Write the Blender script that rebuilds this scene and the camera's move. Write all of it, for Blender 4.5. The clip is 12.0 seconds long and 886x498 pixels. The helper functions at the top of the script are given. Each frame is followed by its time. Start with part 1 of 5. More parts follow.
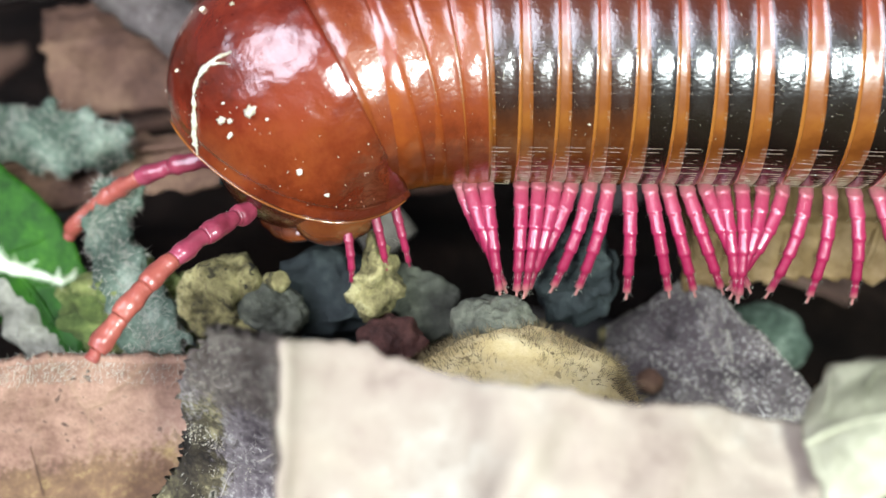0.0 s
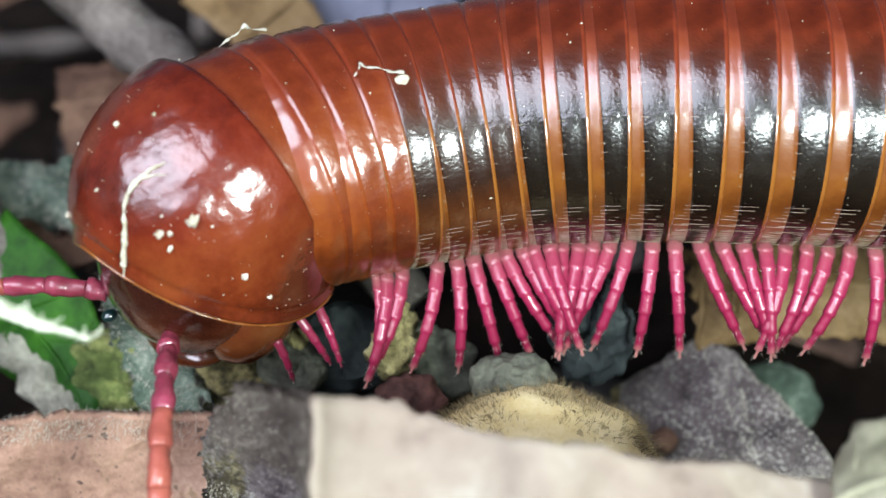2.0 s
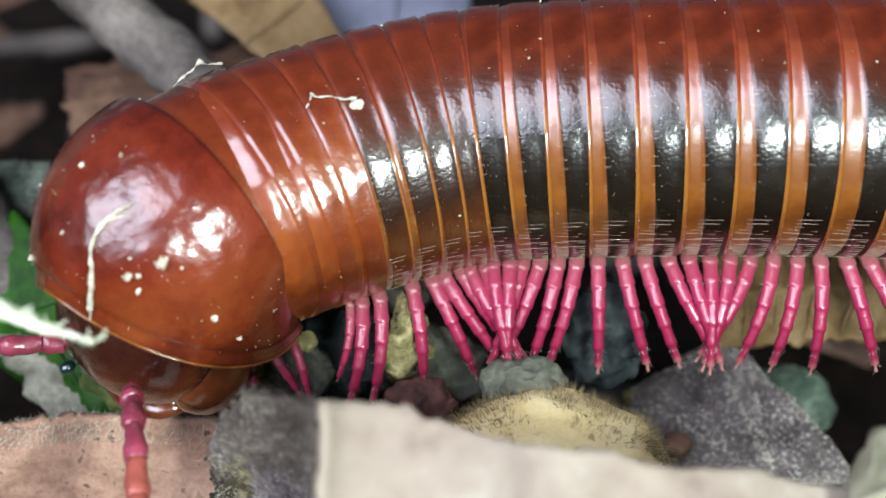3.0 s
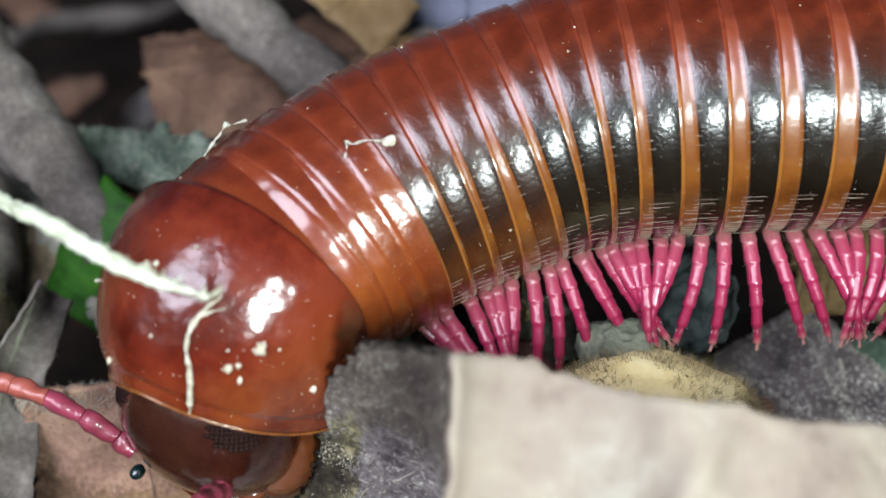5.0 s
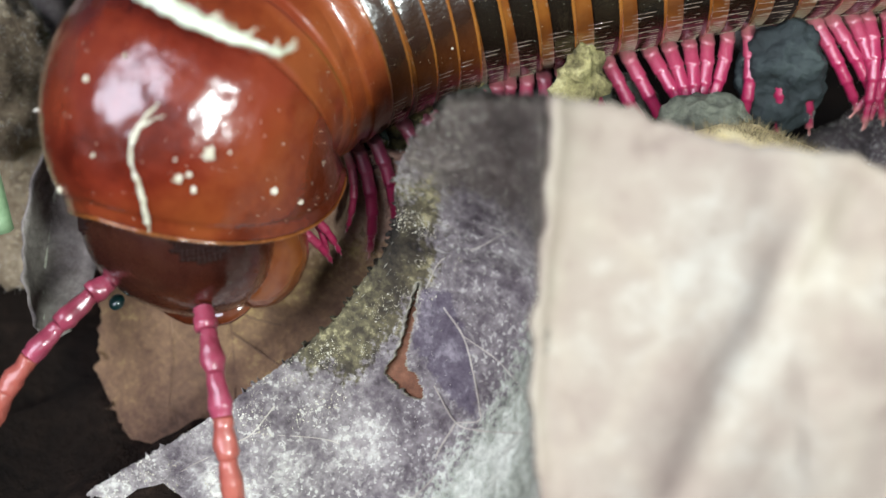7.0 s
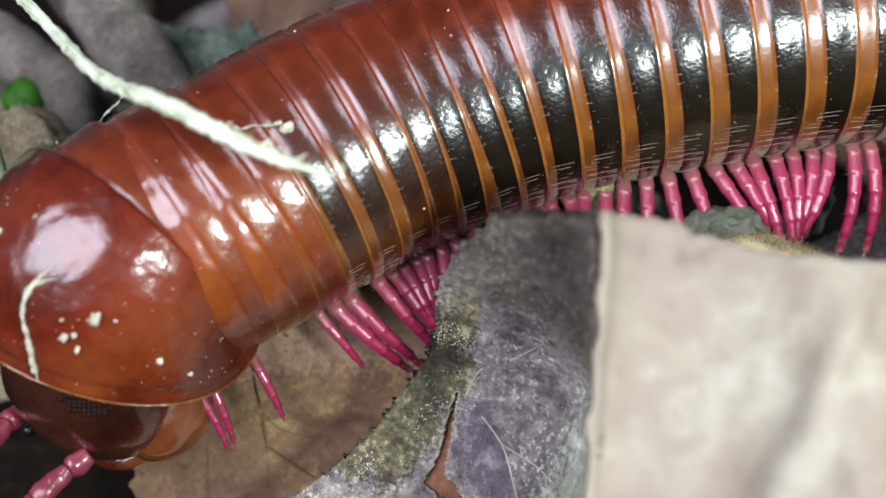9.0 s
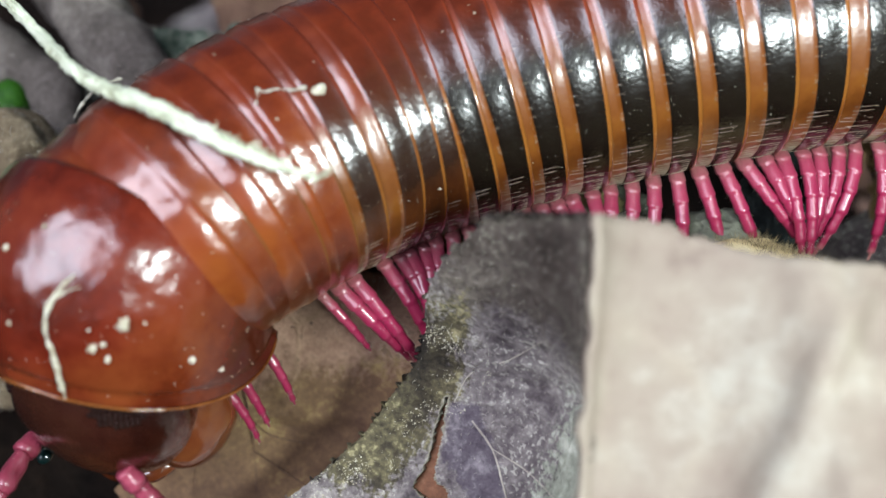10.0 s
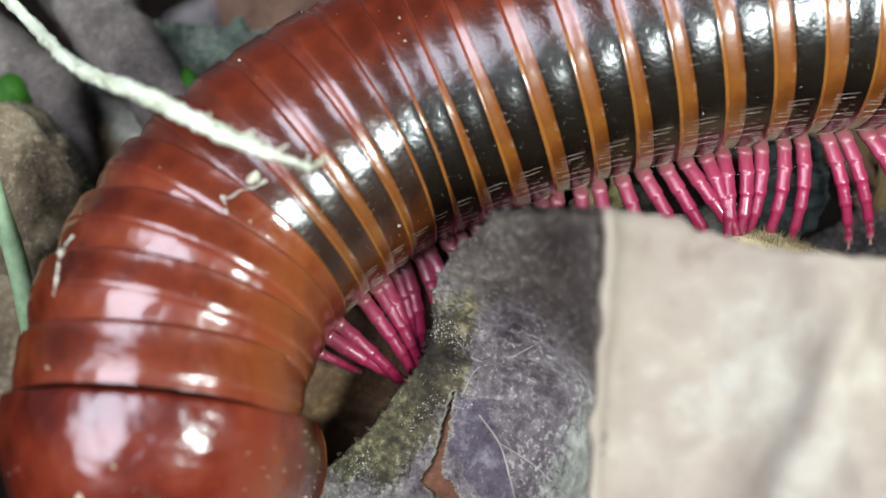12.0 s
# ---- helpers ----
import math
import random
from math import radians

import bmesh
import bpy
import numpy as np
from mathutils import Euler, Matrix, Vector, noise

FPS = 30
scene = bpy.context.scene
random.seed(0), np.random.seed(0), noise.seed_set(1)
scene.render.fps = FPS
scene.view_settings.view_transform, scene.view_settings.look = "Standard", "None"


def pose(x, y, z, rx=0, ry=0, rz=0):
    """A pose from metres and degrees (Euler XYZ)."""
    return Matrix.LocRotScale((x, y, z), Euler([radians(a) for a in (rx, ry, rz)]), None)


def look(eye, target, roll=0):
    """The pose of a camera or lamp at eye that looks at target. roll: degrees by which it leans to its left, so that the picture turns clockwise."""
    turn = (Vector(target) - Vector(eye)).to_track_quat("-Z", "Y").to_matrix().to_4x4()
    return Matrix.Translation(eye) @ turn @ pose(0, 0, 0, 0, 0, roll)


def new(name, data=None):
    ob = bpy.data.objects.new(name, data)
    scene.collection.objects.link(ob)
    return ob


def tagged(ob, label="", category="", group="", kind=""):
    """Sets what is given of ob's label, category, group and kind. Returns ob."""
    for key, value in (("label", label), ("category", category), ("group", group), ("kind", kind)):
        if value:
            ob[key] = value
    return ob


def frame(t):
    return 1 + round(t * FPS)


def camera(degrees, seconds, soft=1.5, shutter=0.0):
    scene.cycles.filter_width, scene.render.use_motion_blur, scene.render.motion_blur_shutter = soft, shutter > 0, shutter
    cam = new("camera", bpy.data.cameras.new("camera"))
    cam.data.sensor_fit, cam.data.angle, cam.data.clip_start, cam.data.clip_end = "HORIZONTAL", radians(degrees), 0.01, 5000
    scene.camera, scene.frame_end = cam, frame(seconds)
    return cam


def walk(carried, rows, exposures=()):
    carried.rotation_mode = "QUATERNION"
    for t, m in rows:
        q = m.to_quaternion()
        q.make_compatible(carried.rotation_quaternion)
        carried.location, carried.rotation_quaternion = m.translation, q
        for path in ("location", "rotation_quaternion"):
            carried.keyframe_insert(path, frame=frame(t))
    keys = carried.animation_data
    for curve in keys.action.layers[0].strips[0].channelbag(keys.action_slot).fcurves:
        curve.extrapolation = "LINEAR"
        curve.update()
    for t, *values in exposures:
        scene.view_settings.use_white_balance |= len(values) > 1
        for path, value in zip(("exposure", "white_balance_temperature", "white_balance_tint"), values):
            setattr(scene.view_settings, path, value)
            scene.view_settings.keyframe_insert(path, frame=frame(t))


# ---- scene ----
# All lengths below are in millimetres and are brought to metres by MM.
MM = 0.001
cam = camera(40, 12.0, soft=1.55, shutter=0.0)
cam.data.dof.use_dof = True
cam.data.dof.focus_distance = 53.5 * MM
cam.data.dof.aperture_fstop = 36
PATH = [
    (0, (2.55, -48.49, 29.50), (0.53, -13.36, 10.50), 2.92),
    (0.5, (2.24, -48.17, 29.00), (0.33, -12.68, 10.66), 2.62),
    (1, (2.12, -47.96, 29.11), (-0.20, -12.36, 11.02), 2.43),
    (1.5, (1.38, -48.85, 29.57), (-0.07, -12.85, 12.18), 3.56),
    (2, (0.92, -48.98, 29.47), (-0.72, -12.90, 12.26), 3.45),
    (2.5, (0.99, -48.65, 29.35), (-1.05, -12.63, 12.07), 3.13),
    (4.5, (-0.01, -48.08, 28.86), (-1.89, -11.98, 11.74), 3.59),
    (5, (-3.02, -49.68, 28.40), (-5.26, -13.87, 10.72), 3.38),
    (5.5, (-3.79, -48.48, 28.27), (-6.12, -13.58, 8.88), 3.70),
    (6, (-5.07, -50.40, 26.26), (-7.58, -16.42, 5.31), 3.20),
    (6.5, (-5.32, -50.00, 24.36), (-7.84, -16.57, 2.54), 3.74),
    (6.7, (-5.25, -49.94, 24.18), (-7.77, -16.60, 2.22), 4.00),
    (8.5, (-7.16, -50.16, 24.42), (-8.84, -15.54, 4.45), 3.38),
    (9, (-8.32, -51.97, 25.01), (-9.90, -16.63, 6.34), 3.80),
    (9.5, (-8.81, -51.82, 24.60), (-9.91, -16.34, 6.16), 4.33),
    (10, (-8.51, -51.78, 24.70), (-9.63, -16.30, 6.26), 4.17),
    (10.5, (-9.27, -51.74, 24.59), (-10.45, -16.27, 6.14), 4.11),
    (11, (-8.55, -51.18, 25.26), (-9.99, -16.04, 6.20), 3.56),
    (11.5, (-8.69, -51.71, 24.43), (-10.11, -16.18, 6.11), 4.01),
    (12, (-9.21, -51.73, 24.76), (-10.01, -16.36, 6.09), 4.28),
]
walk(cam, [(t, look(Vector(e) * MM, Vector(a) * MM, r)) for t, e, a, r in PATH], exposures=[(0, 0.98), (1.5, 0.85), (2.5, 0.72), (4.5, 0.68), (5, 0.6), (5.7, 0.56), (6.5, 0.68), (7.5, 0.58), (8.5, 0.52), (9.5, 0.48), (12, 0.52)])

# ---- light ----
world = bpy.data.worlds.new("sky")
scene.world = world
world.use_nodes = True
wn = world.node_tree.nodes
sky = wn.new("ShaderNodeTexSky")
sky.sky_type = "NISHITA"
sky.sun_disc = False
sky.sun_elevation = radians(35)
sky.sun_rotation = radians(208)
world.node_tree.links.new(sky.outputs[0], wn["Background"].inputs[0])
wn["Background"].inputs[1].default_value = 0.017

sun = new("sun", bpy.data.lights.new("sun", "SUN"))
sun.data.energy = 3.8
sun.data.angle = radians(44)
sun.data.color = (0.8, 0.84, 1.0)
sun.matrix_world = look((0, 0, 0), (0.32, 0.60, -0.48))

# the small white torch held beside the lens
torch = new("torch", bpy.data.lights.new("torch", "AREA"))
torch.data.shape = "DISK"
torch.data.size = 15 * MM
torch.data.energy = 0.068
torch.data.color = (0.88, 1.0, 1.0)
torch.matrix_world = look(Vector((28, -68, 28.5)) * MM, Vector((-4, 3, 3)) * MM)


# ---- materials ----
def nodes_of(name):
    m = bpy.data.materials.new(name)
    m.use_nodes = True
    nt = m.node_tree
    return m, nt, nt.nodes["Principled BSDF"]


def math_node(nt, op, a, b=0.0, clamp=False):
    n = nt.nodes.new("ShaderNodeMath")
    n.operation, n.use_clamp = op, clamp
    for i, v in enumerate((a, b)):
        if isinstance(v, (int, float)):
            n.inputs[i].default_value = v
        else:
            nt.links.new(v, n.inputs[i])
    return n.outputs[0]


def noise_node(nt, coord, per_mm, detail=4.0, rough=0.55, stretch=None):
    if stretch:
        mp = nt.nodes.new("ShaderNodeMapping")
        mp.inputs["Scale"].default_value = stretch
        nt.links.new(coord, mp.inputs["Vector"])
        coord = mp.outputs[0]
    n = nt.nodes.new("ShaderNodeTexNoise")
    n.inputs["Scale"].default_value = per_mm / MM
    n.inputs["Detail"].default_value = detail
    n.inputs["Roughness"].default_value = rough
    nt.links.new(coord, n.inputs["Vector"])
    return n.outputs["Fac"]


def ramp_node(nt, fac, stops):
    r = nt.nodes.new("ShaderNodeValToRGB")
    el = r.color_ramp.elements
    while len(el) < len(stops):
        el.new(0.5)
    for e, (p, c) in zip(el, stops):
        e.position, e.color = p, (*c, 1)
    nt.links.new(fac, r.inputs[0])
    return r.outputs[0]


def mix_node(nt, fac, a, b, mode="MIX"):
    n = nt.nodes.new("ShaderNodeMix")
    n.data_type, n.blend_type = "RGBA", mode
    for k, v in ((0, fac), (6, a), (7, b)):
        if isinstance(v, (int, float)):
            n.inputs[k].default_value = v
        elif isinstance(v, tuple):
            n.inputs[k].default_value = (*v, 1)
        else:
            nt.links.new(v, n.inputs[k])
    return n.outputs[2]


def bump_node(nt, bsdf, height, dist_mm, strength=1.0):
    b = nt.nodes.new("ShaderNodeBump")
    b.inputs["Strength"].default_value = strength
    b.inputs["Distance"].default_value = dist_mm * MM
    nt.links.new(height, b.inputs["Height"])
    nt.links.new(b.outputs[0], bsdf.inputs["Normal"])


def coords(nt, kind="Object"):
    return nt.nodes.new("ShaderNodeTexCoord").outputs[kind]


def litter(name, stops, big=0.25, fine=3.0, rough=0.85, bump=0.12, speck=None, stretch=None, spec=0.3, translucent=0.0, vein=None, stains=()):
    """Dry plant matter, stone or soil: two scales of colour and relief, with pale or dark grains where speck is given."""
    m, nt, b = nodes_of(name)
    co = coords(nt)
    wide = noise_node(nt, co, big, 5, 0.6, stretch)
    small = noise_node(nt, co, fine, 6, 0.7)
    f = math_node(nt, "ADD", math_node(nt, "MULTIPLY", wide, 0.65), math_node(nt, "MULTIPLY", small, 0.35))
    f = math_node(nt, "MULTIPLY_ADD", math_node(nt, "SUBTRACT", f, 0.5), 2.6)
    nt.nodes[-1].inputs[2].default_value = 0.5
    col = ramp_node(nt, f, stops)
    height = math_node(nt, "ADD", wide, math_node(nt, "MULTIPLY", small, 0.6))
    if speck:
        colour, amount, per_mm = speck
        grain = math_node(nt, "GREATER_THAN", noise_node(nt, co, per_mm, 1.5, 0.5), 1 - amount * 0.86)
        keep = math_node(nt, "MULTIPLY_ADD", noise_node(nt, co, per_mm * 0.12, 3), 3.0)
        nt.nodes[-1].inputs[2].default_value = -1.0
        nt.nodes[-1].use_clamp = True
        mask = math_node(nt, "MULTIPLY", grain, keep)
        col = mix_node(nt, mask, col, colour)
        height = math_node(nt, "ADD", height, math_node(nt, "MULTIPLY", mask, 0.6))
    if vein:
        colour, per_mm, width, strength = vein
        warp = nt.nodes.new("ShaderNodeVectorMath")
        warp.operation = "MULTIPLY_ADD"
        nz = nt.nodes.new("ShaderNodeTexNoise")
        nz.inputs["Scale"].default_value = 0.7 / MM
        nt.links.new(co, nz.inputs["Vector"])
        nt.links.new(nz.outputs["Color"], warp.inputs[0])
        warp.inputs[1].default_value = (0.9 * MM,) * 3
        nt.links.new(co, warp.inputs[2])
        for scale, wd, amt in ((per_mm, width, strength), (per_mm * 3.7, width * 1.3, strength * 0.45)):
            vo = nt.nodes.new("ShaderNodeTexVoronoi")
            vo.feature = "DISTANCE_TO_EDGE"
            vo.inputs["Scale"].default_value = scale / MM
            nt.links.new(warp.outputs[0], vo.inputs["Vector"])
            line = math_node(nt, "SUBTRACT", 1.0, math_node(nt, "DIVIDE", vo.outputs["Distance"], wd), True)
            line = math_node(nt, "MULTIPLY", line, amt)
            col = mix_node(nt, line, col, colour)
            height = math_node(nt, "ADD", height, math_node(nt, "MULTIPLY", line, 0.6))
    for attr, tones, uneven, grainy in stains:
        at = nt.nodes.new("ShaderNodeAttribute")
        at.attribute_name = attr
        edge = math_node(nt, "ADD", math_node(nt, "MULTIPLY", math_node(nt, "SUBTRACT", wide, 0.5), uneven), math_node(nt, "MULTIPLY", math_node(nt, "SUBTRACT", noise_node(nt, co, 4.0, 3, 0.6), 0.5), grainy))
        mask = math_node(nt, "MULTIPLY_ADD", math_node(nt, "ADD", at.outputs["Fac"], edge), 5.0)
        nt.nodes[-1].inputs[2].default_value = -2.0
        nt.nodes[-1].use_clamp = True
        col = mix_node(nt, mask, col, ramp_node(nt, f, tones))
    nt.links.new(col, b.inputs["Base Color"])
    b.inputs["Roughness"].default_value = rough
    b.inputs["Specular IOR Level"].default_value = spec
    if translucent:
        b.inputs["Subsurface Weight"].default_value = translucent
        b.inputs["Subsurface Radius"].default_value = (0.4 * MM, 0.3 * MM, 0.2 * MM)
        b.inputs["Subsurface Scale"].default_value = 1.0
    bump_node(nt, b, height, bump)
    return m


def cuticle(name, top, flank, belly, dark_from=0.76, rough=0.2, wrinkle=0.02, coat=1.0, pits=0.06, glitter=0.0, gloss=0.1, marble=1.0, ior=1.52, sheen=0.3, dent=0.1, low=(0.08, 0.3)):
    """Lacquered cuticle: one colour along the back, another on the flanks, a third low down."""
    m, nt, b = nodes_of(name)
    co = coords(nt)
    sep = nt.nodes.new("ShaderNodeSeparateXYZ")
    nt.links.new(co, sep.inputs[0])
    h = math_node(nt, "MULTIPLY_ADD", sep.outputs["Z"], 1 / (12 * MM))
    nt.nodes[-1].inputs[2].default_value = 0.5
    blot = noise_node(nt, co, 0.5, 4)
    h = math_node(nt, "ADD", h, math_node(nt, "MULTIPLY", math_node(nt, "SUBTRACT", blot, 0.5), 0.22))
    col = ramp_node(nt, h, [(low[0], belly), (low[1], flank), (dark_from - 0.06, flank), (dark_from + 0.08, tuple(0.72 * a + 0.28 * b for a, b in zip(flank, top))), (min(dark_from + 0.21, 0.97), top)])
    fine = noise_node(nt, co, 6, 4, 0.65)
    cloud = noise_node(nt, co, 0.28 if marble < 1.5 else 0.2, 4, 0.6)
    shade = ramp_node(nt, math_node(nt, "ADD", math_node(nt, "MULTIPLY", cloud, 0.9), math_node(nt, "MULTIPLY", fine, 0.1)), [(0.5 - 0.2 / marble, (0.5, 0.42, 0.4)), (0.5, (0.95, 0.95, 0.95)), (0.5 + 0.2 / marble, (1.3, 1.65, 1.5))])
    col = mix_node(nt, 1.0, col, shade, "MULTIPLY")
    nt.links.new(col, b.inputs["Base Color"])
    r = math_node(nt, "MULTIPLY_ADD", noise_node(nt, co, 2.2, 4, 0.7), 0.25)
    nt.nodes[-1].inputs[2].default_value = rough - 0.1
    nt.links.new(r, b.inputs["Roughness"])
    b.inputs["Coat Weight"].default_value = coat
    b.inputs["Coat Roughness"].default_value = gloss
    b.inputs["Coat IOR"].default_value = ior
    b.inputs["Specular IOR Level"].default_value = sheen
    dents = math_node(nt, "ADD", noise_node(nt, co, 0.5, 1.6, 0.5), math_node(nt, "MULTIPLY", noise_node(nt, co, 1.5, 2.0, 0.5), dent))
    relief = math_node(nt, "ADD", dents, math_node(nt, "MULTIPLY", noise_node(nt, co, 3.5, 2, 0.5), pits * 0.5))
    if glitter:
        relief = math_node(nt, "ADD", relief, math_node(nt, "MULTIPLY", noise_node(nt, co, 6.5, 1, 0.6), glitter))
    bump_node(nt, b, relief, wrinkle * 6, 0.8)
    nt.links.new(b.inputs["Normal"].links[0].from_socket, b.inputs["Coat Normal"])
    return m


RED, DARK, AMBER = (0.135, 0.021, 0.0065), (0.006, 0.0034, 0.0018), (0.145, 0.044, 0.006)
M_BAND = cuticle("dark_cuticle", RED, DARK, (0.03, 0.01, 0.005), rough=0.5, wrinkle=0.026, pits=0.1, glitter=0.12, gloss=0.22, ior=1.56, sheen=0.05, dent=0.12)
M_BAND_MID = cuticle("half_dark_cuticle", RED, (0.018, 0.0065, 0.003), (0.1, 0.028, 0.005), rough=0.45, wrinkle=0.028, pits=0.1, glitter=0.11, gloss=0.21, marble=1.6, ior=1.6, sheen=0.08, low=(0.28, 0.5))
M_BAND_RED = cuticle("red_cuticle", (0.13, 0.02, 0.006), (0.135, 0.025, 0.006), (0.18, 0.046, 0.008), rough=0.34, wrinkle=0.045, glitter=0.06, gloss=0.18, marble=2.0, sheen=0.2)
M_RED_FRONT = cuticle("orange_red_cuticle", (0.145, 0.022, 0.007), (0.165, 0.034, 0.006), (0.19, 0.05, 0.008), 0.5, rough=0.3, wrinkle=0.045, gloss=0.18, marble=1.8)
M_AMBER = cuticle("amber_cuticle", (0.14, 0.024, 0.008), AMBER, (0.12, 0.036, 0.006), 0.6, rough=0.34, coat=1.0, wrinkle=0.025, gloss=0.24, ior=1.6, glitter=0.05)
M_RIM = cuticle("golden_rim", (0.15, 0.026, 0.01), (0.2, 0.066, 0.012), (0.13, 0.043, 0.009), 0.6, rough=0.22, gloss=0.14)
M_COLLUM = cuticle("collum_cuticle", (0.115, 0.0145, 0.006), (0.12, 0.021, 0.006), (0.085, 0.016, 0.006), 0.5, rough=0.2, wrinkle=0.055, pits=0.05, glitter=0.05, gloss=0.2, marble=2.1, sheen=0.2, dent=0.13)
M_HEAD = cuticle("head_cuticle", (0.016, 0.0045, 0.003), (0.027, 0.0068, 0.004), (0.07, 0.016, 0.006), rough=0.25, marble=1.6, gloss=0.14, sheen=0.15)
M_JAW = cuticle("jaw_cuticle", (0.05, 0.013, 0.005), (0.125, 0.038, 0.009), (0.11, 0.026, 0.008), 0.3, rough=0.2, marble=1.6)


def leg_material():
    """Glossy magenta that pales at the hip."""
    m, nt, b = nodes_of("pink_leg")
    co = coords(nt)
    size = nt.nodes.new("ShaderNodeVectorMath")
    size.operation = "LENGTH"
    nt.links.new(co, size.inputs[0])
    h = math_node(nt, "MULTIPLY", size.outputs["Value"], 1 / (6 * MM))
    h = math_node(nt, "ADD", h, math_node(nt, "MULTIPLY", math_node(nt, "SUBTRACT", noise_node(nt, co, 1.2, 3), 0.5), 0.2))
    col = ramp_node(nt, h, [(0.1, (0.25, 0.09, 0.088)), (0.22, (0.24, 0.03, 0.058)), (0.5, (0.21, 0.010, 0.042)), (0.84, (0.16, 0.007, 0.03)), (0.97, (0.3, 0.13, 0.11))])
    nt.links.new(col, b.inputs["Base Color"])
    b.inputs["Roughness"].default_value = 0.38
    b.inputs["Coat Weight"].default_value = 0.45
    b.inputs["Coat Roughness"].default_value = 0.12
    bump_node(nt, b, noise_node(nt, co, 2.5, 3), 0.08, 0.8)
    return m


M_LEG = leg_material()
M_ANTENNA_PINK = cuticle("antenna_pink", (0.25, 0.045, 0.075), (0.24, 0.035, 0.062), (0.22, 0.03, 0.052), rough=0.38, coat=0.6, gloss=0.2, wrinkle=0.09, marble=1.6, glitter=0.03)
M_ANTENNA = cuticle("antenna_red", (0.25, 0.062, 0.045), (0.24, 0.05, 0.038), (0.22, 0.042, 0.032), rough=0.42, coat=0.5, gloss=0.22, wrinkle=0.09, marble=1.5, glitter=0.03)
M_STRIA = cuticle("stria_glint", (0.3, 0.25, 0.2), (0.28, 0.22, 0.17), (0.26, 0.2, 0.15), rough=0.16)
M_DUST = litter("white_dust", [(0.2, (0.34, 0.3, 0.2)), (0.8, (0.62, 0.6, 0.48))], 1.5, 6, 0.8, 0.04)
M_BEAD = cuticle("teal_bead", (0.004, 0.03, 0.03), (0.004, 0.025, 0.025), (0.003, 0.02, 0.02), rough=0.3)
M_EYE = cuticle("eye_black", (0.011, 0.004, 0.003), (0.014, 0.005, 0.0035), (0.014, 0.005, 0.0035), rough=0.55, coat=0.0, sheen=0.1)
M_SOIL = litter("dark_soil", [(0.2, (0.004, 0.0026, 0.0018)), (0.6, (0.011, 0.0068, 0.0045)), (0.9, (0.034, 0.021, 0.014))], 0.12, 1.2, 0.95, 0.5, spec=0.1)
BASE_GREY = [(0.08, (0.04, 0.03, 0.033)), (0.36, (0.115, 0.096, 0.096)), (0.6, (0.215, 0.19, 0.178)), (0.88, (0.47, 0.45, 0.39))]
M_LEAF_GREY = litter("grey_dead_leaf", BASE_GREY, 0.3, 2.4, 0.75, 0.35, ((0.5, 0.48, 0.41), 0.455, 5.0), vein=((0.4, 0.36, 0.33), 0.16, 0.03, 0.2))
OLIVE = [(0.08, (0.032, 0.025, 0.019)), (0.36, (0.062, 0.048, 0.038)), (0.6, (0.105, 0.086, 0.07)), (0.88, (0.19, 0.165, 0.13))]
BLOOM = [(0.1, (0.13, 0.14, 0.105)), (0.45, (0.33, 0.345, 0.27)), (0.85, (0.62, 0.63, 0.52))]
BRUISE = [(0.15, (0.04, 0.028, 0.042)), (0.4, (0.082, 0.065, 0.08)), (0.6, (0.125, 0.106, 0.12)), (0.85, (0.27, 0.24, 0.25))]
GRANULES = [(0.25, (0.014, 0.0105, 0.007)), (0.5, (0.046, 0.037, 0.022)), (0.72, (0.11, 0.095, 0.05)), (0.92, (0.36, 0.32, 0.17))]
TORN = [(0.1, (0.2, 0.18, 0.12)), (0.9, (0.42, 0.4, 0.3))]
M_FLANK = litter("stained_grey_leaf", BASE_GREY, 0.3, 2.4, 0.75, 0.35, ((0.5, 0.48, 0.41), 0.455, 5.0), vein=((0.4, 0.36, 0.33), 0.16, 0.03, 0.2), stains=(("olive", OLIVE, 1.2, 0.5), ("bloom", BLOOM, 0.9, 1.4), ("granules", GRANULES, 1.0, 1.0), ("bruise", BRUISE, 0.7, 0.8), ("torn", TORN, 0.5, 0.6)))
# second tone: ochre and brown, darkened to hold the shade below the animal
M_CURVED = litter("salmon_brown_leaf", [(0.05, (0.09, 0.048, 0.033)), (0.35, (0.2, 0.112, 0.076)), (0.62, (0.32, 0.195, 0.135)), (0.9, (0.46, 0.32, 0.22))], 0.16, 2.6, 0.8, 0.2, ((0.06, 0.035, 0.025), 0.4, 2.6), vein=((0.3, 0.2, 0.12), 0.12, 0.025, 0.35), stains=(("shaded_brown", [(0.05, (0.04, 0.021, 0.013)), (0.4, (0.1, 0.054, 0.031)), (0.65, (0.165, 0.097, 0.05)), (0.9, (0.34, 0.24, 0.1))], 1.1, 0.5),))
M_VEIN = litter("pale_leaf_vein", [(0.1, (0.22, 0.19, 0.16)), (0.9, (0.5, 0.46, 0.38))], 0.6, 3, 0.8, 0.1)
M_BLADE = litter("grass_green", [(0.1, (0.1, 0.17, 0.08)), (0.5, (0.2, 0.3, 0.16)), (0.9, (0.3, 0.4, 0.24))], 0.3, 2.5, 0.6, 0.05)
M_MOSS_GREEN = litter("green_moss", [(0.1, (0.02, 0.035, 0.008)), (0.5, (0.09, 0.12, 0.03)), (0.9, (0.28, 0.3, 0.1))], 0.5, 3, 0.9, 0.4)
M_CRUST_DULL = litter("olive_pebble", [(0.1, (0.02, 0.02, 0.014)), (0.5, (0.065, 0.068, 0.05)), (0.9, (0.15, 0.155, 0.11))], 0.4, 2.5, 0.8, 0.35)
